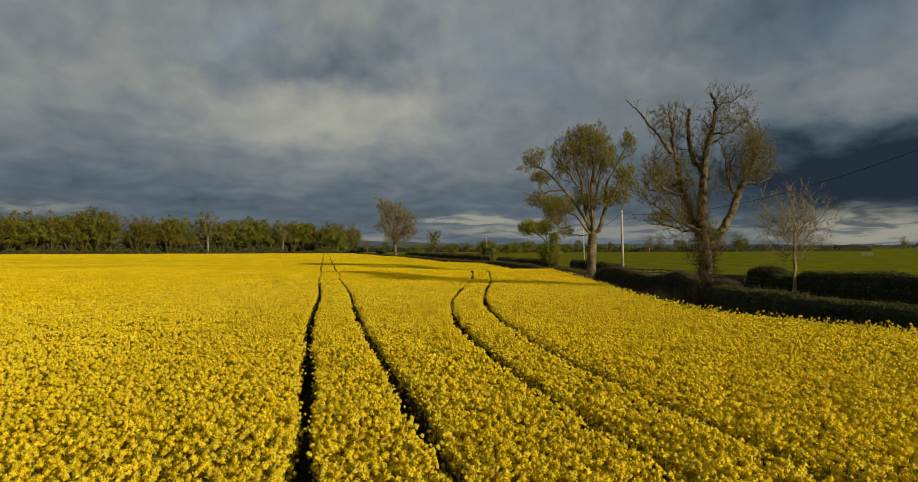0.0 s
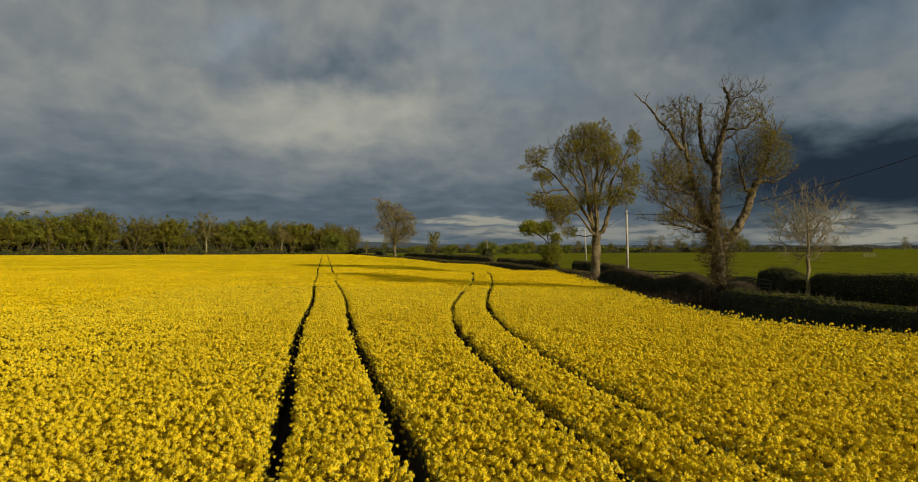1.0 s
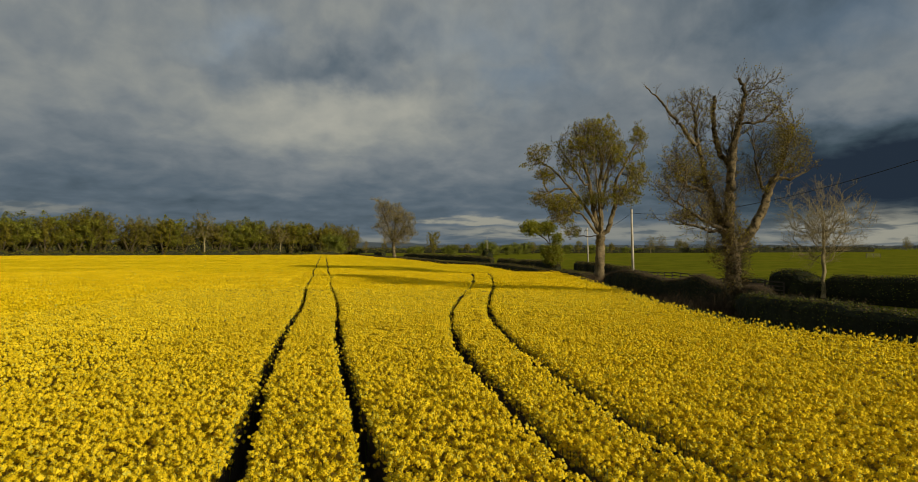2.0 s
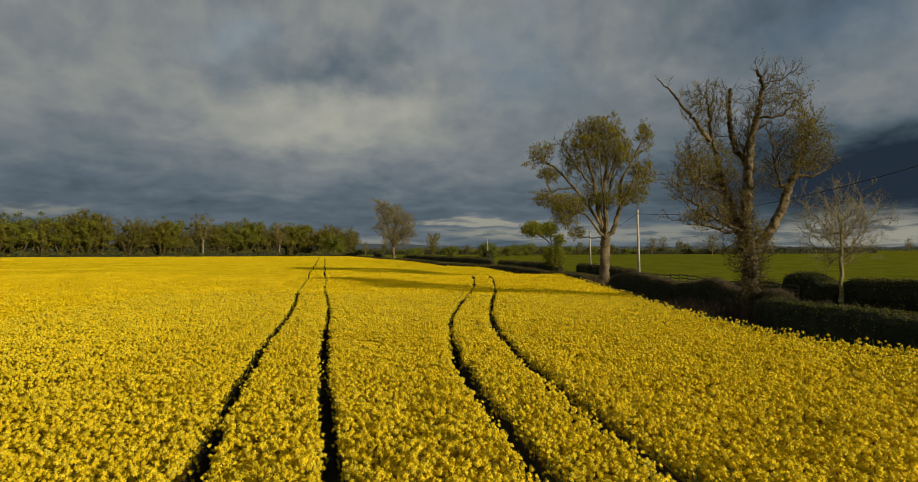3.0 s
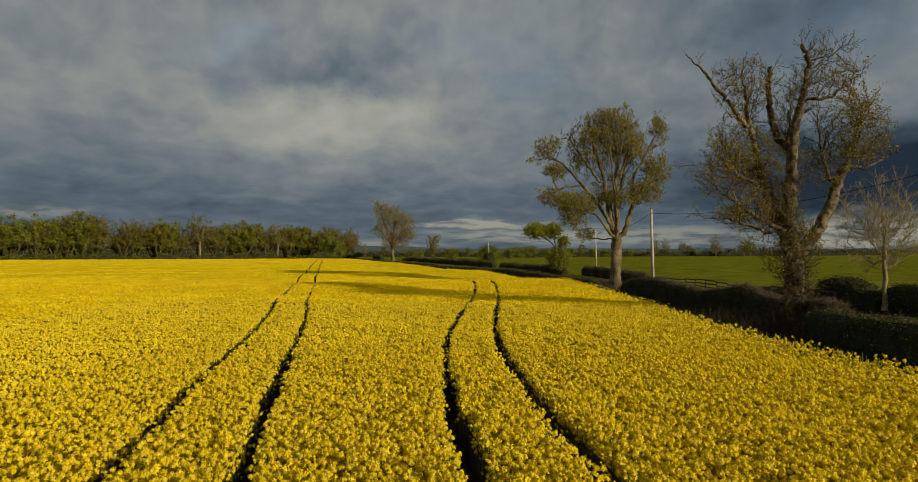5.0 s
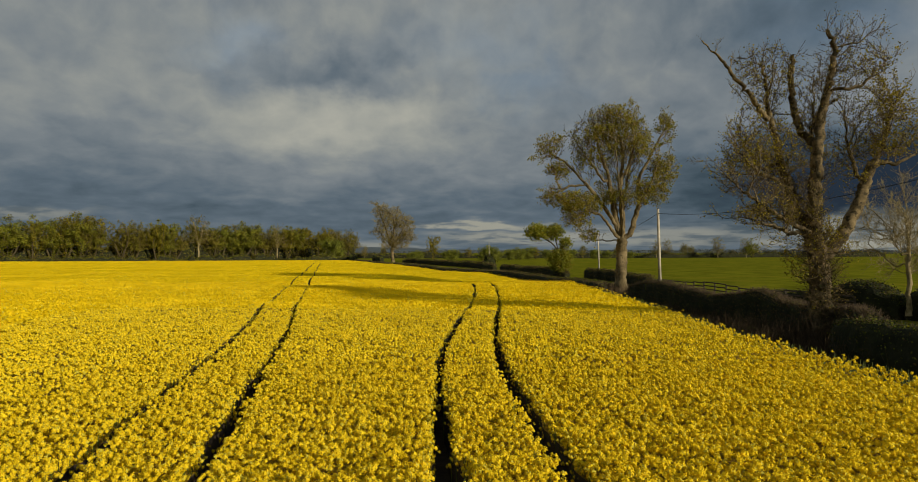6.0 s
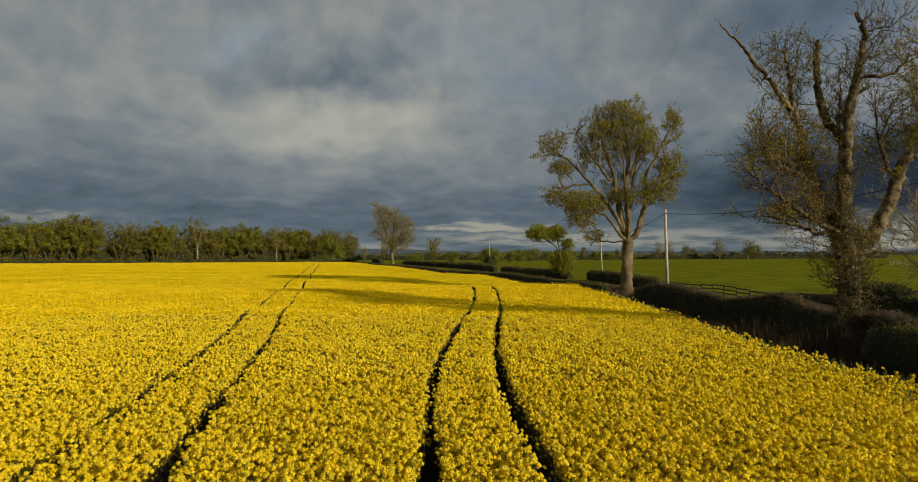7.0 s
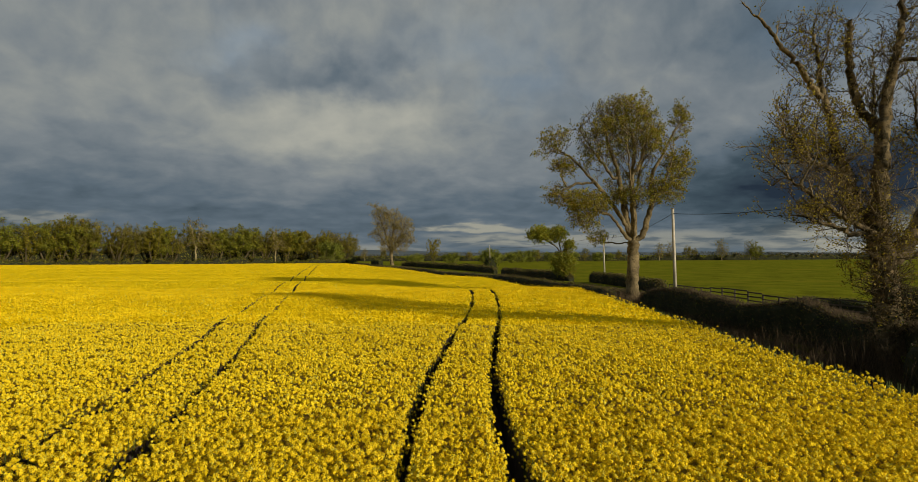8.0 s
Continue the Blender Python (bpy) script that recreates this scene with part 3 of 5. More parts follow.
def sprout(P, par, rate, long, lift, low, seed, depth=3, bend=0.16, length=0.22, fork=0.30, bare=None, short=99.0):
    """Adds shoots that leave the limbs sideways and curve upward, each with side shoots of its own."""
    g = np.random.default_rng(seed)
    P, par = [np.array(p) for p in P], list(par)
    todo = []
    for i in range(len(P)):
        if par[i] >= 0 and P[i][2] > low and g.uniform() < rate and not (bare and bare(P[i])):
            d = unit(P[i] - P[par[i]])
            out = np.cross(d, g.normal(size=3))
            todo.append((i, unit(d * g.uniform(0.2, 0.8) + unit(out) * 0.9 + np.array([0, 0, lift])), long * g.uniform(0.45, 1.1) * (0.45 if P[i][2] > short else 1.0), depth))
    while todo:
        i, d, ln, left = todo.pop()
        for _ in range(max(2, int(ln / length))):
            d = unit(d + g.normal(0, bend, 3) + np.array([0, 0, lift * 0.16]))
            P.append(P[i] + d * length)
            par.append(i)
            i = len(P) - 1
            if left > 1 and g.uniform() < fork:
                todo.append((i, unit(d + unit(np.cross(d, g.normal(size=3))) * 0.75), ln * g.uniform(0.3, 0.6), left - 1))
    return P, par


def pipe_radii(par, tip, stem):
    """Radii by which the areas of the shoots add up to their limb's, from tip to stem."""
    n = len(par)
    ends = n - len(np.unique(par[par >= 0]))
    power = math.log(max(ends, 3)) / math.log(stem / tip)
    acc = np.zeros(n)
    kids = np.zeros(n, int)
    for i in range(n):
        if par[i] >= 0:
            kids[par[i]] += 1
    r = np.zeros(n)
    for i in range(n - 1, -1, -1):
        r[i] = tip if kids[i] == 0 else acc[i] ** (1 / power)
        if par[i] >= 0:
            acc[par[i]] += r[i] ** power
    return r, kids


def skin(P, par, r, least=0.0):
    """Tubes round a skeleton: thick ones with more sides; a ring per node, side shoots start a ring of their own."""
    n = len(P)
    main = {}
    for i in range(n):
        p = par[i]
        if p >= 0 and (p not in main or r[i] > r[main[p]]):
            main[p] = i
    rings = {}
    V, F = [], []
    count = 0

    def ring(c, d, rad, sides, seed=0):
        nonlocal count
        u = np.cross(d, [1.0, 0.0, 0.0] if abs(d[0]) < 0.8 else [0, 1.0, 0])
        u /= np.linalg.norm(u)
        w = np.cross(d, u)
        a = np.arange(sides) * 2 * np.pi / sides
        rr = rad * (1 + (0.10 * np.sin(a * 3 + c[2] * 2) if sides > 6 else 0))
        V.append(c + np.outer(np.cos(a) * rr, u) + np.outer(np.sin(a) * rr, w))
        count += sides
        return count - sides

    for i in range(n):
        p = par[i]
        if p < 0 or r[i] < least:
            continue
        d = P[i] - P[p]
        ln = np.linalg.norm(d)
        if ln < 1e-6:
            continue
        d = d / ln
        sides = 10 if r[i] > 0.15 else 6 if r[i] > 0.05 else 3
        if main.get(p) == i and p in rings and rings[p][1] == sides:
            a = rings[p][0]
        else:
            a = ring(P[p], d, min(r[p], r[i] * 1.25), sides)
        m = main.get(i)
        d2 = d
        if m is not None:
            e = P[m] - P[i]
            d2 = unit(d + unit(e))
        b = ring(P[i], d2, r[i], sides)
        rings[i] = (b, sides)
        q = np.arange(sides)
        k = (q + 1) % sides
        F.append(np.stack([a + q, a + k, b + k, b + q], 1))
    return np.concatenate(V), np.concatenate(F)


def blob_points(blobs, n, gen, shell=0.55):
    """Points in a union of ellipsoids (centre, radii, share), denser toward the outside."""
    share = np.array([b[2] for b in blobs], float)
    out = []
    for b, c in zip(blobs, (share / share.sum() * n).astype(int)):
        d = unit(gen.normal(size=(c, 3)))
        out.append(np.array(b[0]) + d * (gen.uniform(0, 1, (c, 1)) ** shell) * np.array(b[1]))
    return np.concatenate(out)


def tree_meshes(name, limbs, blobs, points, reach, kill, length, stem, bark, leaf, leaf_size, leaves_per, twigs_per, twig_len, tip=0.012,
                least=0.0, seed=0, leaf_zone=None, sag=0.0, rounds=90, shell=0.55, leaf_mats=None, tall=None, wide=1.0, shoots=None, zscale=1.0, puff=0.0, twig_bark=None):
    g = np.random.default_rng(seed)
    A = blob_points(blobs, points, g, shell)
    seeds = limb_seeds(limbs, length)
    sprung = sprout(*seeds[:2], **shoots) if shoots else seeds[:2]
    P, par = grow(sprung, A, reach, kill, length, rounds, sag, seed)
    P = P * np.array([wide, wide, zscale if tall is None else tall / P[:, 2].max()])
    r, kids = pipe_radii(par, tip, stem)
    r[:len(seeds[0])] = np.maximum(r[:len(seeds[0])], least)
    r[:len(seeds[0])] = np.maximum(r[:len(seeds[0])], seeds[2])
    flare = np.exp(-np.maximum(P[:, 2] - P[0, 2], 0) / 0.5) * (r > stem * 0.5)
    r = r * (1 + 0.45 * flare)
    v, f = skin(P, par, r)
    trunk = mesh_np(name + "_trunk", v, [f], [bark], smooth=True)
    thin = np.where(r < tip * 4.0)[0]
    twig = None
    ends = P[thin]
    if twigs_per:
        base = np.repeat(P[thin], twigs_per, 0)
        grown = np.repeat(unit(P[thin] - P[par[thin]]), twigs_per, 0)
        way = unit(grown + g.normal(0, 0.45, base.shape) + np.array([0, 0, 0.5]))
        tipp = base + way * twig_len * g.uniform(0.4, 1.2, (len(base), 1))
        mid = base + (tipp - base) * g.uniform(0.3, 0.8, (len(base), 1))
        side = mid + unit(way + g.normal(0, 0.5, base.shape)) * twig_len * g.uniform(0.25, 0.7, (len(base), 1))
        tv, tf = join([rods(base, tipp, tip * 0.7, tip * 0.3), rods(mid, side, tip * 0.5, tip * 0.25)])
        tipp = np.concatenate([tipp, side])
        twig = mesh_np(name + "_twigs", tv, [tf], [twig_bark or TWIG])
        ends = tipp
    crown = None
    if leaves_per:
        if leaf_zone is not None:
            ends = ends[g.uniform(0, 1, len(ends)) < leaf_zone(ends)]
        c = np.repeat(ends, leaves_per, 0)
        c = c + g.normal(0, leaf_size * 0.9, c.shape)
        face = np.array([0, 0, 0.6])
        if puff:
            near = np.array([b[0] for b in blobs]) * np.array([wide, wide, 1.0])
            near = near[np.argmin(((c[:, None] - near[None]) ** 2).sum(2), 1)]
            face = puff * unit(c - near * np.array([1, 1, 0.93]) + 1e-4)
        lv, lf = quads(c, leaf_size, face, 1.0, 0.8, g)
        mats = leaf_mats or [leaf]
        crown = mesh_np(name + "_leaves", lv, [lf], mats, [g.integers(0, len(mats), len(lf))])
    return trunk, twig, crown


def plant(name, meshes, x, y, label, z=None, turn=0, size=1.0, group="", category="tree"):
    root = empty(name, x, y, float(ground(x, y)) - 0.1 if z is None else z)
    root.rotation_euler = (0, 0, radians(turn))
    root.scale = (size, size, size)
    for n, me in zip(("trunk", "twig_spray", "crown"), meshes):
        if me is not None:
            tagged(part(n, me, root), kind="stuff" if n != "trunk" else "")
    return tagged(root, label, category, group)


# limbs of the old ash: stem and stout right arm, broken leaders, dead left arm, low left boughs
ASH_STEMS = [
    (-1, [(0.15, 0, -0.2), (0.0, 0, 2.8), (-0.2, 0, 4.4), (-0.4, 0, 5.8)], (0.52, 0.40)),
    (0, [(-0.32, -0.1, 7.1), (-0.22, -0.2, 9.4), (-0.13, -0.2, 10.4), (0.13, -0.3, 11.7), (0.48, -0.3, 13.0), (0.62, -0.3, 14.0), (0.2, -0.4, 14.9)], (0.34, 0.09)),
    (0, [(0.4, 0.1, 4.4), (1.25, 0.2, 5.4), (1.9, 0.2, 6.7), (2.4, 0.2, 8.1), (2.8, 0.2, 8.8)], (0.34, 0.22)),
    (0, [(-0.9, 0.3, 6.0), (-1.35, 0.5, 8.1), (-1.7, 0.6, 9.7), (-2.0, 0.7, 11.0), (-2.1, 0.8, 12.7), (-2.15, 0.9, 13.6)], (0.27, 0.06)),
]
ASH_ARMS = [
    (3, [(-2.3, 0.4, 10.9), (-3.15, 0.2, 12.0), (-4.0, 0.1, 12.85), (-4.8, 0, 13.85), (-5.6, -0.1, 14.5)], (0.15, 0.035)),
    (4, [(-4.15, 0.1, 13.3), (-4.05, 0.1, 13.75)], (0.035, 0.015)),
    (4, [(-4.9, 0, 14.0), (-4.65, 0.1, 14.5)], (0.03, 0.012)),
    (1, [(-0.3, 0.2, 9.7), (-0.86, 0.4, 10.7), (-1.02, 0.5, 12.3), (-0.97, 0.5, 14.0)], (0.20, 0.11)),
    (1, [(0.65, -0.3, 14.1), (1.5, -0.5, 14.2), (2.4, -0.7, 14.9)], (0.06, 0.02)),
    (1, [(0.3, -0.4, 12.0), (1.45, -0.8, 12.1), (2.6, -1.0, 13.3)], (0.055, 0.02)),
    (1, [(-0.2, 0.5, 9.5), (0.5, 1.3, 11.2), (0.7, 1.6, 13.2)], (0.09, 0.03)),
    (2, [(3.6, 0.0, 8.6), (4.5, -0.2, 9.1), (5.1, -0.3, 9.5)], (0.12, 0.025)),
    (2, [(3.4, 0.4, 9.9), (3.75, 0.5, 11.2), (3.7, 0.5, 12.2)], (0.13, 0.03)),
    (2, [(1.95, 0.3, 8.1), (1.6, 0.4, 9.7), (1.45, 0.5, 11.1)], (0.09, 0.03)),
]
ASH_BOUGHS = [
    (3, [(-1.9, 0.2, 7.9), (-2.95, 0.0, 8.2), (-4.0, -0.1, 9.3)], (0.08, 0.02)),
    (0, [(-0.9, -0.3, 5.4), (-2.55, -0.8, 6.2), (-3.7, -1.0, 6.9), (-4.8, -1.1, 7.8)], (0.11, 0.02)),
    (0, [(-1.5, -0.5, 5.3), (-3.2, -1.1, 5.7), (-4.2, -1.3, 6.0)], (0.08, 0.02)),
    (3, [(-2.2, 1.2, 8.6), (-3.0, 1.6, 10.2)], (0.07, 0.02)),
]
ASH_LIMBS = ASH_STEMS + ASH_ARMS + ASH_BOUGHS


def ash_old():
    """The old pollard with ivy: its limbs are set, the shoots grow round them."""
    blobs = [((-2.4, 0.5, 13.0), (1.6, 1.7, 1.5), 4.6), ((1.1, -0.3, 13.0), (1.7, 1.8, 1.6), 5.0), ((3.1, 0.1, 10.5), (1.75, 1.8, 1.7), 5), ((4.3, 0, 9.6), (0.8, 0.9, 0.8), 1),
             ((-3.0, 0.0, 9.4), (1.8, 1.9, 1.4), 3.2), ((-3.6, -0.6, 7.8), (1.5, 1.5, 1.1), 2.2), ((-3.7, -1.1, 6.1), (1.0, 0.9, 0.45), 1.6), ((-1.6, 0.2, 7.2), (1.5, 1.5, 2.0), 3.6),
             ((-0.3, -0.1, 4.4), (1.5, 1.4, 2.0), 5.0), ((0.1, -0.3, 2.4), (1.0, 0.9, 1.0), 1.4), ((0.2, 0.3, 11.4), (1.4, 1.6, 1.5), 0.8), ((1.6, 0.1, 8.6), (1.0, 1.1, 1.3), 0.7)]

    def zone(c):
        return np.clip(0.42 + 0.55 * value_noise(c[:, 0], c[:, 2], 1.3, 3) - 0.36 * (c[:, 2] > 12.0) + 0.3 * (c[:, 0] > 2.4) + 0.35 * ((c[:, 2] < 6.7) & (c[:, 0] < -3)), 0.04, 1)
    return tree_meshes("old_ash", ASH_LIMBS, blobs, 4700, 1.1, 0.26, 0.17, 0.40, BARK_IVY, LEAF_OLIVE, 0.080, 2, 2, 0.36, 0.0105, 0.0, 11, zone, sag=-0.25,
                       shoots=dict(rate=0.66, long=1.35, lift=0.5, low=1.4, seed=5, fork=0.40, short=11.2, bare=lambda p: (p[0] < -2.6 and p[2] > 10.8) or abs(p[0] - 2) < 0.7 and p[2] < 8.2 or p[0] > 3.9),
                       leaf_mats=[LEAF_OLIVE, LEAF_OLIVE, LEAF_BROWN])


def sycamore():
    low_limbs = [
        (-1, [(0.1, 0, -0.2), (0.2, 0, 2.5), (0.24, 0, 5.6)], (0.56, 0.50)),
        (0, [(1.0, -0.1, 6.1), (1.7, -0.1, 8.1), (1.95, -0.2, 9.3), (1.8, -0.2, 10.9), (2.2, -0.2, 12.3), (3.15, -0.2, 14.0), (3.9, -0.2, 15.4), (5.0, -0.2, 17.3)], (0.30, 0.03)),
        (0, [(-0.35, 0.2, 7.8), (-0.7, 0.3, 10.0), (-0.95, 0.4, 12.1), (-1.75, 0.5, 14.4), (-2.2, 0.5, 16.8)], (0.30, 0.04)),
        (0, [(0.32, 0.0, 8.3), (0.1, -0.1, 10.7), (0.45, -0.1, 14.0), (-0.1, -0.1, 16.8)], (0.32, 0.04)),
        (0, [(-0.4, -0.3, 6.0), (-1.3, -0.7, 7.1), (-2.0, -0.9, 8.0), (-3.2, -1.1, 8.4), (-4.6, -1.2, 7.8)], (0.20, 0.04)),
        (0, [(-0.6, 0.1, 7.6), (-2.25, 0.1, 10.0), (-4.1, 0.0, 12.1), (-5.3, -0.1, 13.3), (-7.0, -0.1, 14.2)], (0.22, 0.04)),
        (1, [(2.2, -0.5, 9.7), (3.4, -0.7, 10.9), (4.6, -0.8, 12.5)], (0.13, 0.03)),
    ]
    high_limbs = [
        (2, [(-1.4, 0.2, 11.4), (-3.0, 0.6, 13.8), (-4.4, 0.8, 16.0)], (0.12, 0.03)),
        (5, [(-3.4, 0.0, 11.0), (-5.0, -0.4, 10.9), (-6.6, -0.6, 10.0)], (0.10, 0.03)),
        (3, [(0.9, 1.0, 10.4), (1.6, 1.7, 13.0), (1.8, 2.0, 15.6)], (0.14, 0.03)),
        (0, [(0.2, 1.1, 7.2), (0.2, 2.2, 9.6), (-0.4, 2.8, 12.6)], (0.18, 0.03)),
        (0, [(0.1, -1.0, 7.2), (-0.4, -2.2, 9.4), (-0.9, -2.8, 12.4)], (0.18, 0.03)),
        (1, [(1.9, -0.9, 9.4), (2.6, -1.8, 11.0), (3.2, -2.2, 13.2)], (0.12, 0.03)),
        (0, [(-0.2, 0.4, 5.6), (-1.1, 0.8, 5.5), (-2.6, 1.0, 5.7)], (0.06, 0.02)),
        (3, [(0.5, -0.6, 12.0), (1.3, -0.8, 14.6), (1.4, -0.8, 17.0)], (0.10, 0.03)),
    ]
    blobs = [((-1.0, 0, 15.4), (3.9, 3.8, 3.5), 8), ((-0.6, 0, 17.6), (2.7, 2.8, 1.3), 3), ((-6.8, -0.2, 14.6), (1.5, 1.7, 1.4), 2.6), ((-6.0, -0.3, 12.4), (1.4, 1.4, 0.9), 1), ((-6.5, -0.6, 9.6), (1.3, 1.3, 0.7), 1.2),
             ((-4.0, -0.8, 8.9), (2.2, 2.0, 1.3), 3.2), ((-4.4, -1.0, 7.5), (1.4, 1.3, 0.8), 1.8), ((0.0, -1.0, 9.6), (2.2, 2.0, 0.9), 2.2), ((2.9, -0.3, 10.2), (1.9, 1.9, 1.3), 3),
             ((4.3, -0.3, 12.5), (1.3, 1.6, 1.6), 2.4), ((4.6, -0.2, 16.4), (0.75, 0.8, 1.7), 1.4), ((1.8, 0.2, 14.6), (1.7, 2.2, 1.8), 1.8), ((-2.6, 0.9, 5.9), (1.2, 1.0, 0.6), 0.7)]

    def zone(c):
        core = (np.hypot(c[:, 0] - 0.2, c[:, 1]) < 2.3) & (c[:, 2] > 5.0) & (c[:, 2] < 13.5) & ~((c[:, 2] > 9.0) & (c[:, 2] < 10.4) & (c[:, 1] < -0.5))
        lumps = np.clip(0.52 + 1.05 * value_noise(c[:, 0] + 0.5 * c[:, 1], c[:, 2], 1.0, 8) + 0.35 * (c[:, 2] < 10.6) + 0.2 * (c[:, 0] > 2.4) - 0.22 * (c[:, 2] > 12.5) * (np.abs(c[:, 0] + 1) < 4.2), 0.05, 1)
        return np.where(core, 0.10, 1.0) * lumps
    return tree_meshes("sycamore", low_limbs + high_limbs, blobs, 6400, 1.7, 0.36, 0.28, 0.50, BARK_GREY, LEAF_OLIVE, 0.130, 5, 2, 0.50, 0.014, 0.0, 21, zone, sag=-0.2,
                       shoots=dict(rate=0.35, long=1.9, lift=0.25, low=8.0, seed=6, length=0.30, fork=0.30),
                       leaf_mats=[LEAF_OLIVE, LEAF_OLIVE, LEAF_BROWN, LEAF_GREEN])


def simple_tree(name, height, width, stem, bark, leaf, leaf_size, leaves_per, seed, clear=0.2, points=500, kill=0.8, length=0.6, tip=0.03, twigs=2, forks=4,
                leaf_mats=None, lean=0.0, reach=5.0, shape=1.0):
    g = np.random.default_rng(seed)
    h0 = height * clear
    limbs = [(-1, [(0, 0, -0.2), (lean * 0.4, 0, h0)])]
    for q in range(forks):
        a = q * 6.28 / forks + g.uniform(0, 1)
        w = width * g.uniform(0.10, 0.22)
        limbs.append((0, [(w * 0.4 * math.cos(a), w * 0.4 * math.sin(a), h0 + height * 0.12), (w * math.cos(a) + lean, w * math.sin(a), h0 + height * g.uniform(0.28, 0.4))]))
    blobs = []
    for q in range(7):
        a, rr = g.uniform(0, 6.28), width * g.uniform(0.05, 0.27)
        zz = g.uniform(0.42, 0.80)
        s = width * g.uniform(0.17, 0.27) * shape
        blobs.append(((rr * math.cos(a) + lean, rr * math.sin(a), height * zz), (s, s, height * g.uniform(0.12, 0.19)), 1))
    blobs.append(((lean, 0, height * 0.68), (width * 0.33, width * 0.33, height * 0.31), 2.5))
    blobs.append(((lean, 0, height * 0.42), (width * 0.40, width * 0.40, height * 0.16), 1.5))
    return tree_meshes(name, limbs, blobs, points, reach, kill, length, stem, bark, leaf, leaf_size, leaves_per, twigs, length * 1.2, tip, 0.0, seed, None, 0.0, 60, 0.5, leaf_mats, height, width / (width * 0.86), puff=2.2)


ash = plant("ash_tree", ash_old(), 17.3, 41.0, "old twisted ash tree with dead top branch and sparse leaves", -0.35)
def clad_ivy(root, limbs, n, reach):
    """Ivy leaves and a tangle of brown suckers about the stem and the lower limbs."""
    g = np.random.default_rng(14)
    P = np.array(limb_seeds(limbs, 0.2)[0])
    P = P[(P[:, 2] > 0.2) & (P[:, 2] < reach) & (P[:, 0] > -3)]
    w = np.interp(P[:, 2], [0, 3, reach], [0.8, 1.4, 0.3])
    c = P[g.choice(len(P), n, p=w / w.sum())]
    d = unit(g.normal(size=(n, 3)))
    wide = np.interp(c[:, 2], [0, 2, 5, 9], [0.58, 0.54, 0.40, 0.18])[:, None]
    v, f = quads(c + d * wide * g.uniform(0.75, 1.35, (n, 1)), 0.085, d, 0.6, 0.9, g)
    ob = part("ivy", mesh_np("ivy", v, [f], [LEAF_IVY, HEDGE_BROWN], [g.choice(2, n, p=[0.6, 0.4])]), root)
    tagged(ob, "dark green and browning ivy", kind="stuff")
    m = 1200
    c = P[g.choice(len(P), m, p=w / w.sum())]
    d = unit(g.normal(size=(m, 3)) * np.array([1, 1, 0.35]))
    a = c + d * np.interp(c[:, 2], [0, 2, 5, 9], [0.5, 0.5, 0.3, 0.14])[:, None]
    b = a + unit(d + g.normal(0, 0.5, (m, 3)) + np.array([0, 0, 0.7])) * g.uniform(0.15, 0.7, (m, 1))
    e = b + unit(b - a + g.normal(0, 0.25, (m, 3))) * g.uniform(0.1, 0.45, (m, 1))
    v, f = join([rods(a, b, 0.011, 0.007), rods(b, e, 0.007, 0.003)])
    tagged(part("sucker_growth", mesh_np("suckers", v, [f], [TWIG]), root), "tangle of brown suckers", kind="stuff")


clad_ivy(ash, ASH_STEMS[:2] + ASH_STEMS[3:], 3600, 9.0)
plant("sycamore_tree", sycamore(), 15.9, 71.0, "tall sycamore with thick mottled brown trunk and sparse olive spring leaves", -0.3)
def bare_limbs():
    g = np.random.default_rng(33)
    out = [(-1, [(0, 0, -0.2), (0.05, 0, 1.6), (0.0, 0, 2.6), (0.1, 0.1, 4.6), (0.0, 0.1, 6.6)])]
    for q in range(11):
        a, z0 = q * 2.4, 1.9 + q * 0.24
        w = g.uniform(1.5, 2.2)
        out.append((0, [(0.3 * w * math.cos(a), 0.3 * w * math.sin(a), z0 + 0.7), (w * math.cos(a), w * math.sin(a), z0 + g.uniform(1.9, 2.8))]))
    return out


plant("bare_tree", tree_meshes("bare_tree", bare_limbs(), [((0, 0, 5.8), (3.9, 3.9, 3.7), 1)], 900, 1.6, 0.45, 0.24, 0.14, BARK_PALE, LEAF_BROWN, 0.1, 0, 2, 0.5, 0.010, 0.034, 31, sag=-0.35, shoots=dict(rate=0.6, long=2.0, lift=0.25, low=1.9, seed=8),
                               tall=9.4, twig_bark=TWIG_PALE), 29.5, 51.6, "small bare round-crowned tree with pale branches behind hedge", 0.1)
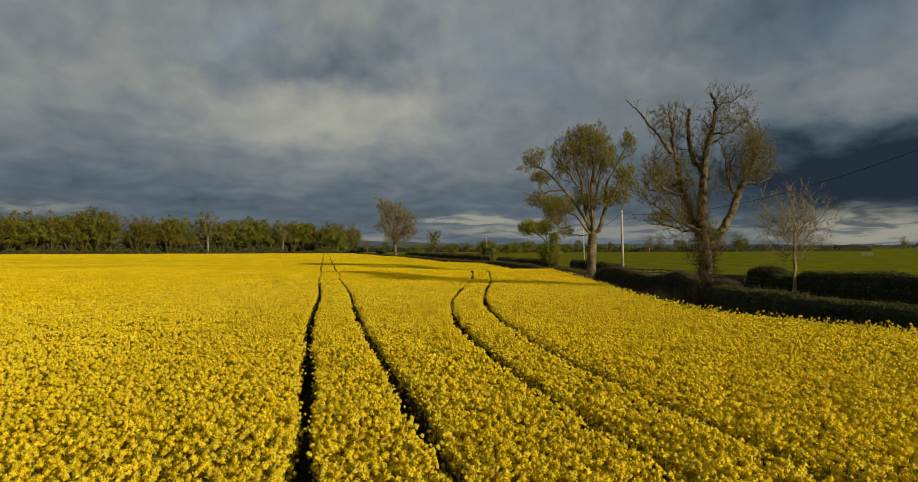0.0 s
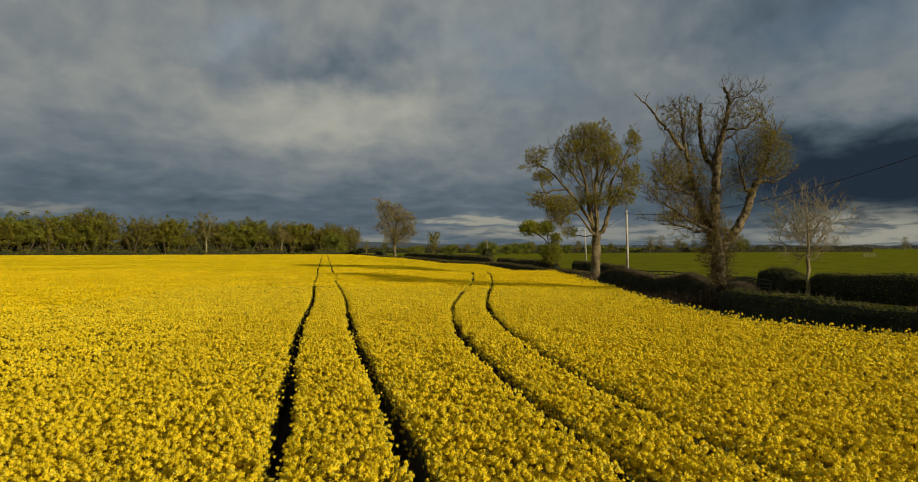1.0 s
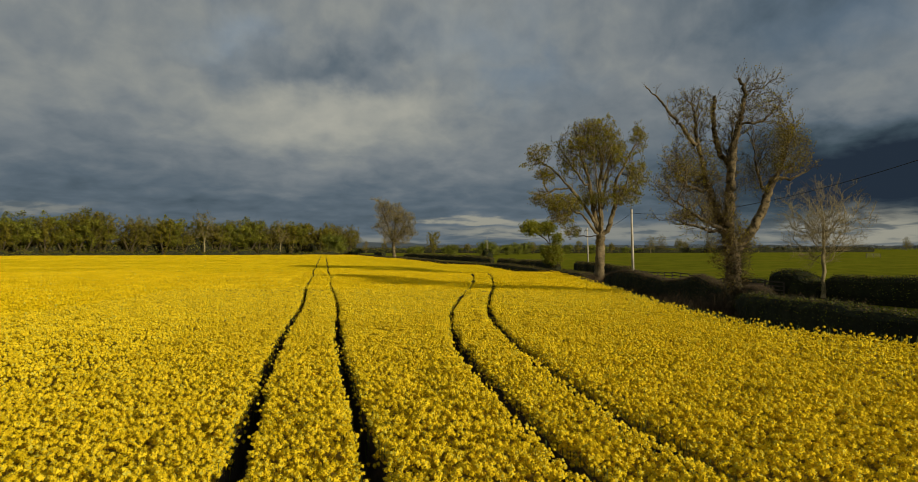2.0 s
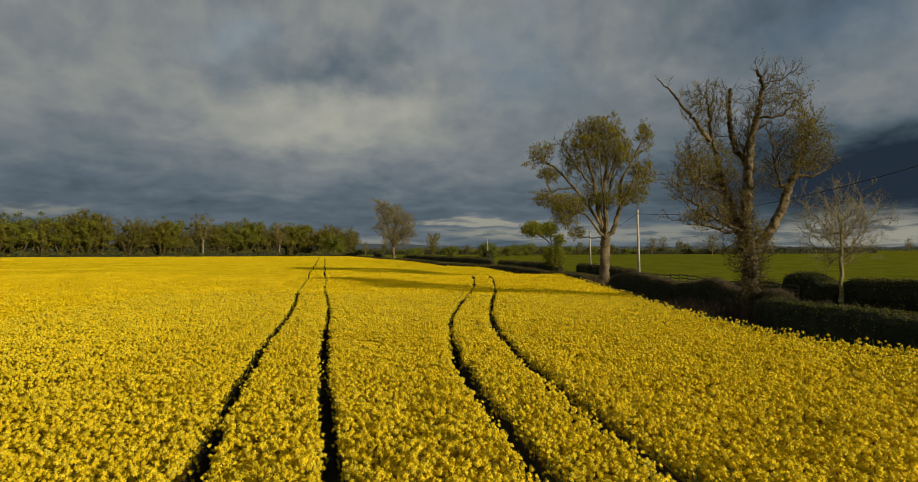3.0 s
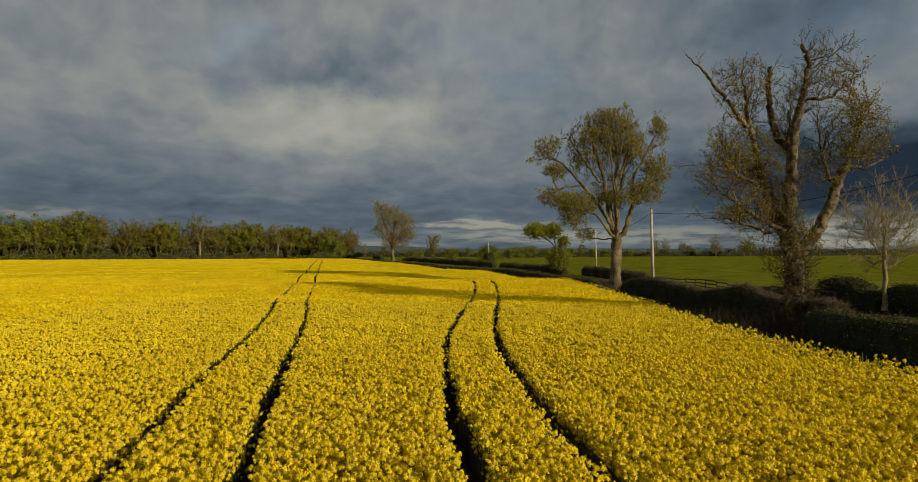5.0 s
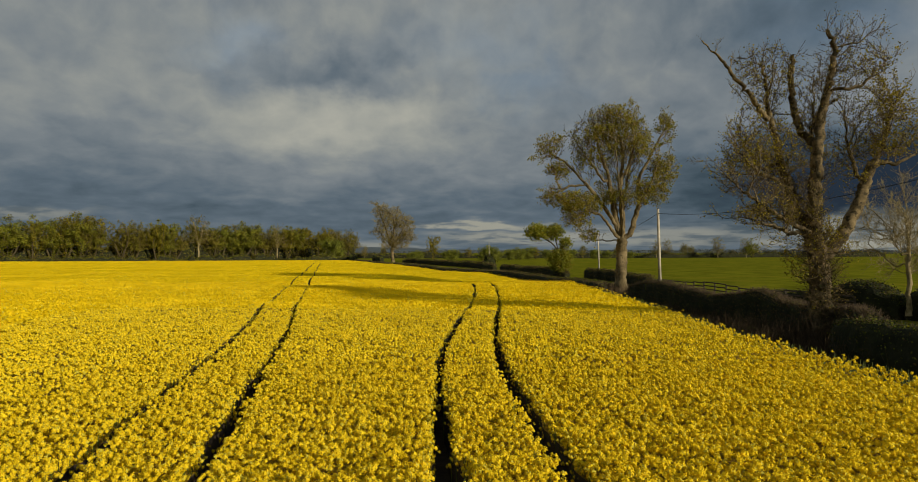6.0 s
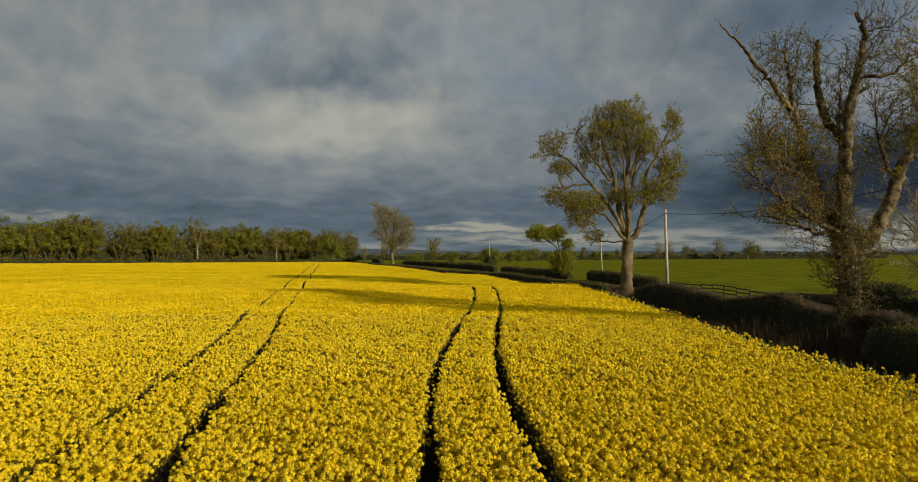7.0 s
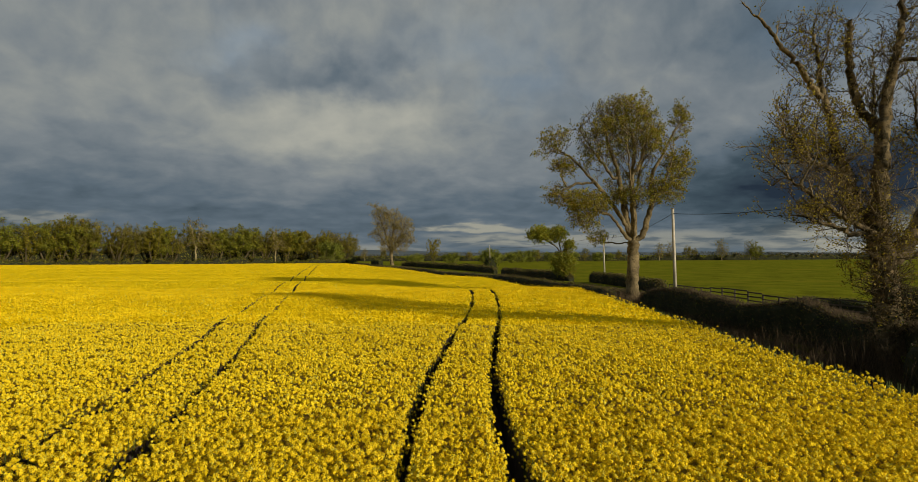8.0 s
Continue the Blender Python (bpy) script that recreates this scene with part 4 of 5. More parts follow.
plant("oak_sapling", tree_meshes("oak_sapling", [(-1, [(0, 0, -0.2), (-0.1, 0, 2.0), (-0.6, 0, 4.6)]), (0, [(-1.6, 0, 5.6), (-3.2, 0.2, 6.6), (-5.4, 0.2, 7.2)]),
                                                 (0, [(-0.8, 0.4, 5.8), (-1.0, 0.4, 7.4)]), (0, [(0.4, -0.2, 5.0), (1.2, -0.2, 5.6)])],
                                 [((-4.3, 0, 7.6), (2.7, 1.9, 1.3), 3), ((-1.3, 0, 7.6), (1.9, 1.6, 1.4), 2), ((0.9, 0, 5.6), (1.2, 1.2, 0.9), 1), ((0, 0, 2.4), (2.1, 1.9, 2.2), 3)],
                                 900, 2.5, 0.4, 0.35, 0.2, BARK_DARK, LEAF_GREEN, 0.27, 5, 2, 0.5, 0.02, 0.03, 41, tall=9.4, leaf_mats=[LEAF_GREEN, LEAF_GREEN, LEAF_OLIVE]),
      19.6, 126, "bushy young tree with fresh yellow-green leaves beside lane", -0.2)
plant("lone_tree", tree_meshes("lone_tree", [(-1, [(0.4, 0, -0.2), (0.1, 0, 3.0), (0, 0, 6.0)]), (0, [(-1.4, 0, 10), (-3.0, 0, 15), (-5.0, 0, 20), (-6.2, 0, 24)]),
                                             (0, [(0.5, 0.3, 10), (1.0, 0.5, 15), (0.4, 0.5, 20)]), (0, [(2.0, -0.3, 9), (4.5, -0.5, 13), (6.4, -0.6, 17)]),
                                             (0, [(3.0, 0.4, 7.6), (6.0, 0.6, 10), (8.6, 0.6, 11.4)]), (0, [(-1.6, 0.5, 8), (-4.2, 0.8, 11), (-5.6, 0.9, 13)])],
                               [((-4.6, 0, 21.0), (4.0, 3.6, 4.2), 3), ((0.3, 0, 18), (6.0, 5.0, 5.0), 5), ((5.6, 0, 15.5), (4.6, 4.2, 4.2), 4), ((6.8, 0, 10.6), (4.4, 4.0, 3.2), 3), ((-4.6, 0, 13.5), (3.6, 3.6, 5.0), 3),
                                ((0.5, 0, 10), (5.4, 4.4, 3.6), 3), ((1.5, 0, 7.0), (6.4, 4.4, 2.4), 3)],
                               2300, 4.0, 0.7, 0.6, 0.70, BARK_GREY, LEAF_OLIVE, 0.18, 2, 3, 1.3, 0.040, 0.09, 51, tall=25.6, wide=1.0, twig_bark=TWIG_PALE, leaf_mats=[LEAF_OLIVE, LEAF_OLIVE, LEAF_BROWN],
                               shoots=dict(rate=0.6, long=4.0, lift=0.2, low=5.0, seed=9, length=0.6, fork=0.30)),
      -29.5, 270, "tall half-bare brownish tree standing alone by lane", 0.0)

WOOD_KINDS = [
    simple_tree("wood_tree_a", 20, 15, 0.4, BARK_DARK, LEAF_WOOD, 0.44, 20, 61, 0.04, 420, 1.0, 0.9, 0.05, 0, 5, [LEAF_WOOD, LEAF_GREEN]),
    simple_tree("wood_tree_b", 19, 14, 0.4, BARK_DARK, LEAF_WOOD, 0.40, 17, 62, 0.05, 420, 1.0, 0.9, 0.05, 0, 5, [LEAF_WOOD, LEAF_WOOD, LEAF_BROWN]),
    simple_tree("wood_tree_c", 18, 13, 0.35, BARK_DARK, LEAF_WOOD, 0.42, 20, 63, 0.04, 400, 1.0, 0.9, 0.05, 0, 4, [LEAF_WOOD, LEAF_OLIVE]),
    simple_tree("wood_tree_d", 20, 12, 0.3, BARK_PALE, LEAF_BROWN, 0.34, 5, 64, 0.30, 450, 1.0, 0.8, 0.05, 1, 5, [LEAF_BROWN, LEAF_WOOD]),
    simple_tree("wood_tree_e", 17, 15, 0.4, BARK_DARK, LEAF_GREEN, 0.44, 20, 65, 0.02, 400, 1.0, 0.9, 0.05, 0, 5, [LEAF_GREEN, LEAF_WOOD]),
]
WOOD_KINDS.append(simple_tree("field_bush", 10, 11, 0.25, BARK_DARK, LEAF_BUSH, 0.36, 7, 66, 0.03, 420, 0.6, 0.5, 0.03, 1, 5, [LEAF_BUSH]))
WOOD_LABELS = ["leafy green and olive woodland tree at field edge", "brown budding woodland tree at field edge", "olive-leaved woodland tree at field edge",
               "slender half-bare brown woodland tree", "broad low green woodland tree"]


def wood_height(x, y):
    """The skyline of the wood: tall at its old end, lower toward the lane."""
    far = (y - 8.5) / 291.5
    return 4.2 + (np.interp(x / far, [-240, -215, -196, -180, -168, -150, -124, -113, -106, -86, -65, -56], [20, 20.5, 23, 21, 18, 19, 20, 15.5, 17.5, 16, 15.5, 14]) - 4.2) * far


def build_wood():
    g = np.random.default_rng(77)
    first = {}
    full = (20, 19, 18, 20, 17)
    for row, n in ((0, 40), (1, 24)):
        for q in range(n):
            u = (q + g.uniform(-0.35, 0.35)) / (n - 1)
            x = -262 + u * 186 + row * -3
            y = np.interp(x, [-262, -211, -77], [240, 272, 420]) + row * 14 + g.uniform(-6, 4)
            kind = int(g.choice(5, p=[0.28, 0.26, 0.22, 0.10, 0.14])) if row < 1 else int(g.integers(0, 3))
            size = float(wood_height(x, y)) / full[kind] * (g.uniform(0.80, 1.12) if row < 1 else g.uniform(0.98, 1.16))
            place = pose(x, y, float(ground(x, y)) - 0.2, 0, 0, g.uniform(0, 360)) @ Matrix.Scale(size, 4)
            broad = size * 1.22
            if kind not in first:
                first[kind] = plant("woodland_tree", WOOD_KINDS[kind], x, y, WOOD_LABELS[kind], turn=g.uniform(0, 360), size=size, group="trees of the wood")
            else:
                ob = copy_thing(first[kind], place)
                ob.scale = (broad, broad, size)


build_wood()


def far_tree(x, y, kind, size, label):
    return plant("far_tree", WOOD_KINDS[kind], x, y, label, z=float(ground(x, y)) - (0.4 if kind == 1 else 3.6 if kind == 3 else 2.6 if kind == 5 else 1.0) * size, turn=x * 37 % 360, size=size, group="distant field trees")


def ray(px, depth):
    """x at that depth ahead for a place across the picture, in units of its half width."""
    return px * 0.7825 * depth


for across, depth, kind, size in [(-0.055, 300, 2, 0.72), (-0.085, 330, 5, 0.7), (-0.013, 330, 5, 0.8), (0.065, 330, 5, 1.05), (0.05, 345, 5, 0.75), (0.105, 360, 5, 0.8),
                                  (0.125, 370, 5, 0.95), (0.145, 380, 5, 1.0), (0.16, 380, 2, 0.45), (0.185, 390, 5, 0.8), (0.21, 390, 5, 0.9), (0.235, 390, 5, 0.8), (0.26, 400, 2, 0.5),
                                  (0.285, 400, 5, 0.8), (0.31, 410, 5, 0.7), (0.33, 410, 1, 0.42), (0.36, 420, 5, 0.6), (0.415, 430, 3, 0.75), (0.437, 440, 3, 0.8), (0.545, 430, 3, 0.9),
                                  (0.475, 470, 1, 0.6), (0.49, 470, 1, 0.5), (0.605, 430, 3, 0.85), (0.617, 425, 4, 0.8), (0.97, 520, 3, 0.75), (1.03, 520, 3, 0.8), (-0.20, 420, 3, 0.55),
                                  (-0.10, 300, 5, 0.6), (-0.265, 380, 5, 1.7), (-0.28, 385, 2, 0.95), (0.02, 420, 1, 0.4), (-0.03, 400, 5, 0.6), (-0.16, 430, 1, 0.45), (0.08, 350, 5, 0.7)]:
    far_tree(ray(across, depth), depth, kind, size, ("small rounded green tree", "brown budding tree", "olive-leaved tree", "bare brown tree", "ivy-covered dark tree", "rounded fresh green bush")[kind]
             + " far across the pasture")


# ---- hedges, lane, scrub ----
def along(points, gap):
    pts = [np.array(p, float) for p in points]
    out = []
    for a, b in zip(pts[:-1], pts[1:]):
        n = max(1, int(np.linalg.norm(b - a) / gap))
        out += [a + (b - a) * q / n for q in range(n)]
    out.append(pts[-1])
    return np.array(out)


def smooth_line(points, gap):
    p = along(points, gap)
    for _ in range(int(3 / gap)):
        p[1:-1] = 0.5 * p[1:-1] + 0.25 * (p[:-2] + p[2:])
    return p


def hedge(name, points, width, height, label, leaf=0.10, density=55, seed=0, twig_share=0.3, ragged=0.12, group="hedges along the lane", rise=0.0, brown=0.0, dark=LEAF_IVY):
    """A clipped hedge: a body with the inner shade as its dark colour, leaves on its faces and twigs that stand out."""
    g = np.random.default_rng(seed)
    line = smooth_line(points, 0.5)
    t = np.gradient(line, axis=0)
    t /= np.linalg.norm(t, axis=1, keepdims=True)
    nrm = np.stack([t[:, 1], -t[:, 0]], 1)
    z0 = ground(line[:, 0], line[:, 1]) - 0.1 + rise
    prof = np.array([(-0.42, 0.0), (-0.5, 0.35), (-0.48, 0.85), (-0.34, 1.0), (0.34, 1.0), (0.48, 0.85), (0.5, 0.35), (0.42, 0.0)])
    n, k = len(line), len(prof)
    hh = height * (1 + ragged * value_noise(line[:, 0], line[:, 1], 2.2, seed + 1) + 0.6 * ragged * value_noise(line[:, 0], line[:, 1], 6.0, seed + 2))
    end = np.minimum(np.arange(n), np.arange(n)[::-1]) * 0.5
    hh *= np.interp(end, [0, 0.5, 1.6], [0.45, 0.82, 1.0])
    ww = width * np.interp(end, [0, 1.0], [0.55, 1.0]) * (1 + 0.12 * value_noise(line[:, 0], line[:, 1], 1.7, seed + 3))
    xy = line[:, None] + nrm[:, None] * prof[None, :, :1] * ww[:, None, None]
    z = z0[:, None] + prof[None, :, 1] * hh[:, None]
    body = np.concatenate([xy, z[..., None]], -1)
    body += g.normal(0, 0.03, body.shape)
    v = body.reshape(-1, 3)
    i = (np.arange(n - 1)[:, None] * k + np.arange(k - 1)).ravel()
    f = np.stack([i, i + 1, i + k + 1, i + k], 1)
    caps = np.stack([np.arange(k), (n - 1) * k + np.arange(k)[::-1]])
    root = empty(name, float(line[n // 2, 0]), float(line[n // 2, 1]), float(z0[n // 2]))
    off = np.array(root.location)
    inner = part("hedge_shade_body", mesh_np("hedge_shade_body", v - off, [f, caps], [HEDGE_SHADE]), root)
    tri = v[f]
    area = np.linalg.norm(np.cross(tri[:, 1] - tri[:, 0], tri[:, 3] - tri[:, 0]), axis=1)
    count = int(area.sum() * density)
    # few leaves on the sides, so the body's painted shade shows there
    weight = area * np.tile([0.25, 0.25, 0.8, 2.0, 0.9, 0.3, 0.25], n - 1)
    pick = g.choice(len(f), count, p=weight / weight.sum())
    a, b = g.uniform(0, 1, (count, 1)), g.uniform(0, 1, (count, 1))
    p = tri[pick, 0] + a * (tri[pick, 1] - tri[pick, 0]) + b * (tri[pick, 3] - tri[pick, 0])
    nor = unit(np.cross(tri[pick, 1] - tri[pick, 0], tri[pick, 3] - tri[pick, 0]))
    mid = line[pick // (k - 1)]
    nor *= np.sign((nor[:, :2] * (p[:, :2] - mid)).sum(1) + nor[:, 2] + 1e-6)[:, None]
    out = p + nor * (g.uniform(-0.2, 1.0, (count, 1)) ** 3 * 2.2 * leaf)
    lv, lf = quads(out - off, leaf, nor, 0.5, 0.8, g)
    leafage = part("foliage", mesh_np("hedge_leaves", lv, [lf], [HEDGE_LEAF, dark, HEDGE_BROWN], [g.choice(3, len(lf), p=[0.45 - 0.25 * brown, 0.4 - 0.35 * brown, 0.15 + 0.6 * brown])]), root)
    tagged(leafage, kind="stuff")
    m = int(count * twig_share)
    if m:
        q = g.choice(count, m)
        way = unit(nor[q] + g.normal(0, 0.5, (m, 3)) + np.array([0, 0, 0.5]))
        tv, tf = rods(p[q] - off, p[q] - off + way * g.uniform(0.1, 0.38, (m, 1)), 0.008, 0.003)
        tagged(part("twig_spray", mesh_np("hedge_twigs", tv, [tf], [HEDGE_TWIG]), root), kind="stuff")
    return tagged(root, label, "hedge", group)


LANE = [(27, 6), (23.5, 20), (21.5, 32), (22, 45), (21.5, 56), (20, 68), (20, 82), (17, 96), (8, 118), (0, 142), (-12, 178), (-30, 235), (-48, 290), (-60, 330)]


def build_lane():
    line = smooth_line(LANE, 1.0)
    t = np.gradient(line, axis=0)
    t /= np.linalg.norm(t, axis=1, keepdims=True)
    nrm = np.stack([t[:, 1], -t[:, 0]], 1)
    rows = []
    for o, lift in ((-1.5, 0.0), (-1.45, 0.04), (0, 0.07), (1.45, 0.04), (1.5, 0.0)):
        xy = line + nrm * o
        rows.append(np.concatenate([xy, (ground(xy[:, 0], xy[:, 1]) - 0.04 + lift)[:, None]], 1))
    v = np.stack(rows, 1).reshape(-1, 3)
    n = len(line)
    i = (np.arange(n - 1)[:, None] * 5 + np.arange(4)).ravel()
    f = np.stack([i, i + 1, i + 6, i + 5], 1)
    tagged(part("road", mesh_np("road", v, [f], [ASPHALT], smooth=True)), "narrow grey asphalt country lane between hedges", "road", kind="structure")


build_lane()
hedge("hedge", [(23, 8), (20.3, 17), (18.8, 24), (17.4, 28.5), (16.9, 33), (16.6, 37), (16.9, 39.2)], 1.5, 1.80, "clipped dark green hedge with lit top at crop margin", 0.085, 120, 1, 0.08, 0.05)
hedge("hedge", [(17.8, 37.5), (18.5, 43), (18.4, 48), (16.9, 56), (16.1, 62), (15.9, 67)], 1.3, 1.85, "low brown winter hedge with bare twigs", 0.09, 90, 2, 0.9, 0.15, brown=0.8)
hedge("hedge", [(15.2, 74), (14.2, 84), (9.5, 97), (6.6, 106), (-3, 131), (-13.5, 164), (-30, 215), (-46, 275)], 1.2, 1.5, "long low clipped hedge along lane", 0.16, 30, 3, 0.3, 0.08, brown=0.9)
hedge("hedge", [(16.6, 65), (17.5, 68.5), (17.7, 72), (16.9, 76), (15.6, 80)], 1.2, 1.25, "low brown twiggy hedge behind sycamore trunk", 0.12, 70, 15, 0.8, 0.2, brown=0.9)
hedge("hedge", [(44, 22), (40, 30), (36.8, 40), (34, 46), (31.4, 51), (30.6, 53)], 2.2, 2.15, "tall dense dark green hedge beyond lane", 0.12, 80, 4, 0.12)
hedge("hedge", [(30.2, 52.8), (29.4, 55.5), (28.6, 57.5)], 2.4, 2.2, "rounded dark hedge clump beside tree", 0.12, 90, 5, 0.12)
hedge("hedge", [(29.3, 59), (28.6, 62), (28.0, 66)], 1.6, 1.4, "low dark hedge behind rail fence", 0.12, 80, 14, 0.2)
hedge("hedge", [(24.6, 88), (25.2, 95), (24.8, 104), (23.5, 112), (22.6, 117)], 1.6, 1.4, "block of dark clipped hedge beyond lane", 0.2, 55, 6, 0.3, 0.12, brown=0.9)
hedge("hedge", [(20.5, 124), (17.5, 135), (14.5, 147), (10.8, 162)], 1.6, 1.3, "block of dark clipped hedge beyond lane", 0.24, 45, 7, 0.3, 0.12, brown=0.9)
hedge("hedge", [(9.4, 168), (5.0, 188), (0.0, 205), (-6, 222), (-12, 240), (-17, 255), (-24, 262)], 1.6, 1.45, "long dark clipped hedge beyond lane", 0.3, 26, 8, 0.3, 0.12, brown=0.9)
hedge("bush", [(8.2, 199), (11.2, 201)], 2.6, 3.4, "ivy-clad bush round pole foot", 0.4, 25, 12, 0.3, 0.3, "bushes")
hedge("hedge", [(-33, 262), (-38, 276)], 2.5, 2.6, "short dark hedge at lane bend", 0.26, 22, 9, 0.2)
hedge("hedge", [(-48, 285), (-58, 330), (-66, 365)], 2.5, 2.4, "dark hedge running past wood", 0.3, 16, 10, 0.1)
hedge("hedge", [(-84, 425), (-20, 428), (60, 432), (150, 440), (250, 452), (330, 470)], 3.0, 2.8, "long dark hedgerow closing far side of pasture", 0.7, 4, 16, 0.05, 0.5, brown=0.6)
hedge("undergrowth", [(-275, 244), (-211, 284), (-77, 432)], 9.0, 9.0, "dense dark brown and olive thicket inside wood", 0.7, 6, 13, 0.1, 0.5, "undergrowth", brown=0.55, dark=LEAF_WOOD)
hedge("undergrowth", [(-262, 226), (-211, 256), (-140, 290), (-96, 318), (-62, 340)], 6.0, 2.0, "green bramble undergrowth along wood edge", 0.40, 14, 11, 0.05, 0.7, "undergrowth", brown=0.2, dark=LEAF_WOOD)


def build_verge():
    y = np.arange(4.0, 112, 1.0)
    offs = np.array([-0.4, 0.3, 1.2, 2.4, 3.8, 5.2])
    X = edge(y)[:, None] + offs[None] * np.interp(y, [4, 30, 80, 112], [1.0, 1.0, 0.8, 0.4])[:, None]
    Y = np.repeat(y[:, None], len(offs), 1)
    Z = ground(X, Y) + 0.02 + 0.05 * value_noise(X, Y, 0.9, 41)
    v = np.stack([X, Y, Z], -1).reshape(-1, 3)
    nr, nc = X.shape
    i = (np.arange(nr - 1)[:, None] * nc + np.arange(nc - 1)).ravel()
    f = np.stack([i, i + 1, i + nc + 1, i + nc], 1)
    tagged(part("verge", mesh_np("verge", v, [f], [LITTER], smooth=True)), "dark leaf-littered earth bank between crop and hedge", "bank", kind="structure")


build_verge()


def build_scrub():
    """Dead stalks and grass on the banks by the trees."""
    g = np.random.default_rng(9)
    a, b, blades = [], [], []
    for cx, cy, sx, sy, n, h in ((16.6, 41, 1.8, 2.6, 2600, 1.3), (17.1, 40.8, 0.8, 0.8, 1300, 1.7), (15.6, 49, 1.2, 5, 1900, 0.9), (14.8, 60, 1.1, 6, 1700, 0.8), (15.9, 70.6, 1.1, 1.8, 2600, 1.5), (17.6, 70, 2.6, 4, 1200, 0.8)):
        x, y = g.normal(cx, sx, n), g.normal(cy, sy, n)
        ok = x > edge(y) + 0.9
        x, y = x[ok], y[ok]
        z = ground(x, y) - 0.05
        p = np.stack([x, y, z], 1)
        a.append(p)
        b.append(p + np.stack([g.normal(0, 0.34, len(x)), g.normal(0, 0.34, len(x)), g.uniform(0.15, 1.0, len(x)) ** 1.5 * h], 1))
    v, f = rods(np.concatenate(a), np.concatenate(b), 0.009, 0.003)
    tagged(part("scrub", mesh_np("scrub", v, [f], [SCRUB])), "tangle of dead brown stalks on shaded bank", "undergrowth", kind="stuff")
    y = g.uniform(14, 78, 9000)
    x = edge(y) + g.uniform(0.25, 5.5, len(y))
    z = ground(x, y) - 0.05
    p = np.stack([x, y, z], 1)
    q = p + np.stack([g.normal(0, 0.1, len(x)), g.normal(0, 0.1, len(x)), g.uniform(0.12, 0.42, len(x))], 1)
    v, f = rods(p, q, 0.012, 0.002)
    tagged(part("verge_grass", mesh_np("verge_grass", v, [f], [BLADE])), "rough uncut grass on shaded field margin", "grass", kind="stuff")


build_scrub()


# ---- poles, cables, fence ----
def bm_mesh(name, bm, mats):
    me = bpy.data.meshes.new(name)
    bm.to_mesh(me)
    bm.free()
    for m in mats:
        me.materials.append(m)
    return me


def box_mesh(name, sx, sy, sz, mat, bevel=0.006):
    bm = bmesh.new()
    bmesh.ops.create_cube(bm, size=1.0)
    bmesh.ops.scale(bm, vec=(sx, sy, sz), verts=bm.verts)
    bmesh.ops.translate(bm, vec=(0, 0, sz / 2), verts=bm.verts)
    bmesh.ops.bevel(bm, geom=bm.edges[:], offset=bevel, segments=1, affect="EDGES")
    return bm_mesh(name, bm, [mat])


def pole(x, y, z, height, lean, thick=1.0):
    root = empty("utility_pole", x, y, z)
    root.rotation_euler = (0, radians(lean), 0)
    bm = bmesh.new()
    bmesh.ops.create_cone(bm, cap_ends=True, segments=14, radius1=0.16 * thick, radius2=0.115 * thick, depth=height)
    bmesh.ops.translate(bm, vec=(0, 0, height / 2), verts=bm.verts)
    shaft = part("shaft", bm_mesh("pole_shaft", bm, [POLE_WOOD]), root)
    for p in shaft.data.polygons:
        p.use_smooth = len(p.vertices) == 4
    bm = bmesh.new()
    bmesh.ops.create_cone(bm, cap_ends=True, segments=10, radius1=0.15, radius2=0.03, depth=0.08)
    cap = part("cap", bm_mesh("pole_cap", bm, [FENCE_WOOD]), root)
    cap.location = (0, 0, height + 0.04)
    for s in (-1, 1):
        bm = bmesh.new()
        bmesh.ops.create_cone(bm, cap_ends=True, segments=8, radius1=0.05, radius2=0.03, depth=0.14)
        ins = part("insulator", bm_mesh("pole_insulator", bm, [PORCELAIN]), root)
        ins.location = (0, 0.19 * s, height - 0.45)
        ins.rotation_euler = (radians(-90 * s), 0, 0)
    return tagged(root, "weathered pale wooden utility pole with single cable", "utility pole", "utility poles")


pole(19.75, 70.5, -0.3, 8.6, -1.2)
pole(26.5, 124.0, -0.3, 8.3, -1.5)
pole(9.6, 200.0, -0.2, 7.4, -1.0, 0.75)
pole(27.8, 30.0, -0.4, 11.3, 0.0)


def cable(a, b, sag):
    a, b = np.array(a), np.array(b)
    t = np.linspace(0, 1, 33)[:, None]
    p = a + (b - a) * t
    p[:, 2] -= sag * 4 * (t * (1 - t))[:, 0]
    v, f = rods(p[:-1], p[1:], 0.022, 0.022, 4)
    tagged(part("power_cable", mesh_np("power_cable", v, [f], [CABLE])), "thin black overhead cable slung between poles", "cable", "overhead cables")


cable((19.57, 70.3, 7.85), (27.8, 30.2, 10.45), 1.65)
cable((26.28, 124.2, 7.5), (9.48, 199.8, 6.75), 1.0)
cable((19.57, 70.7, 7.85), (26.28, 123.8, 7.5), 0.9)


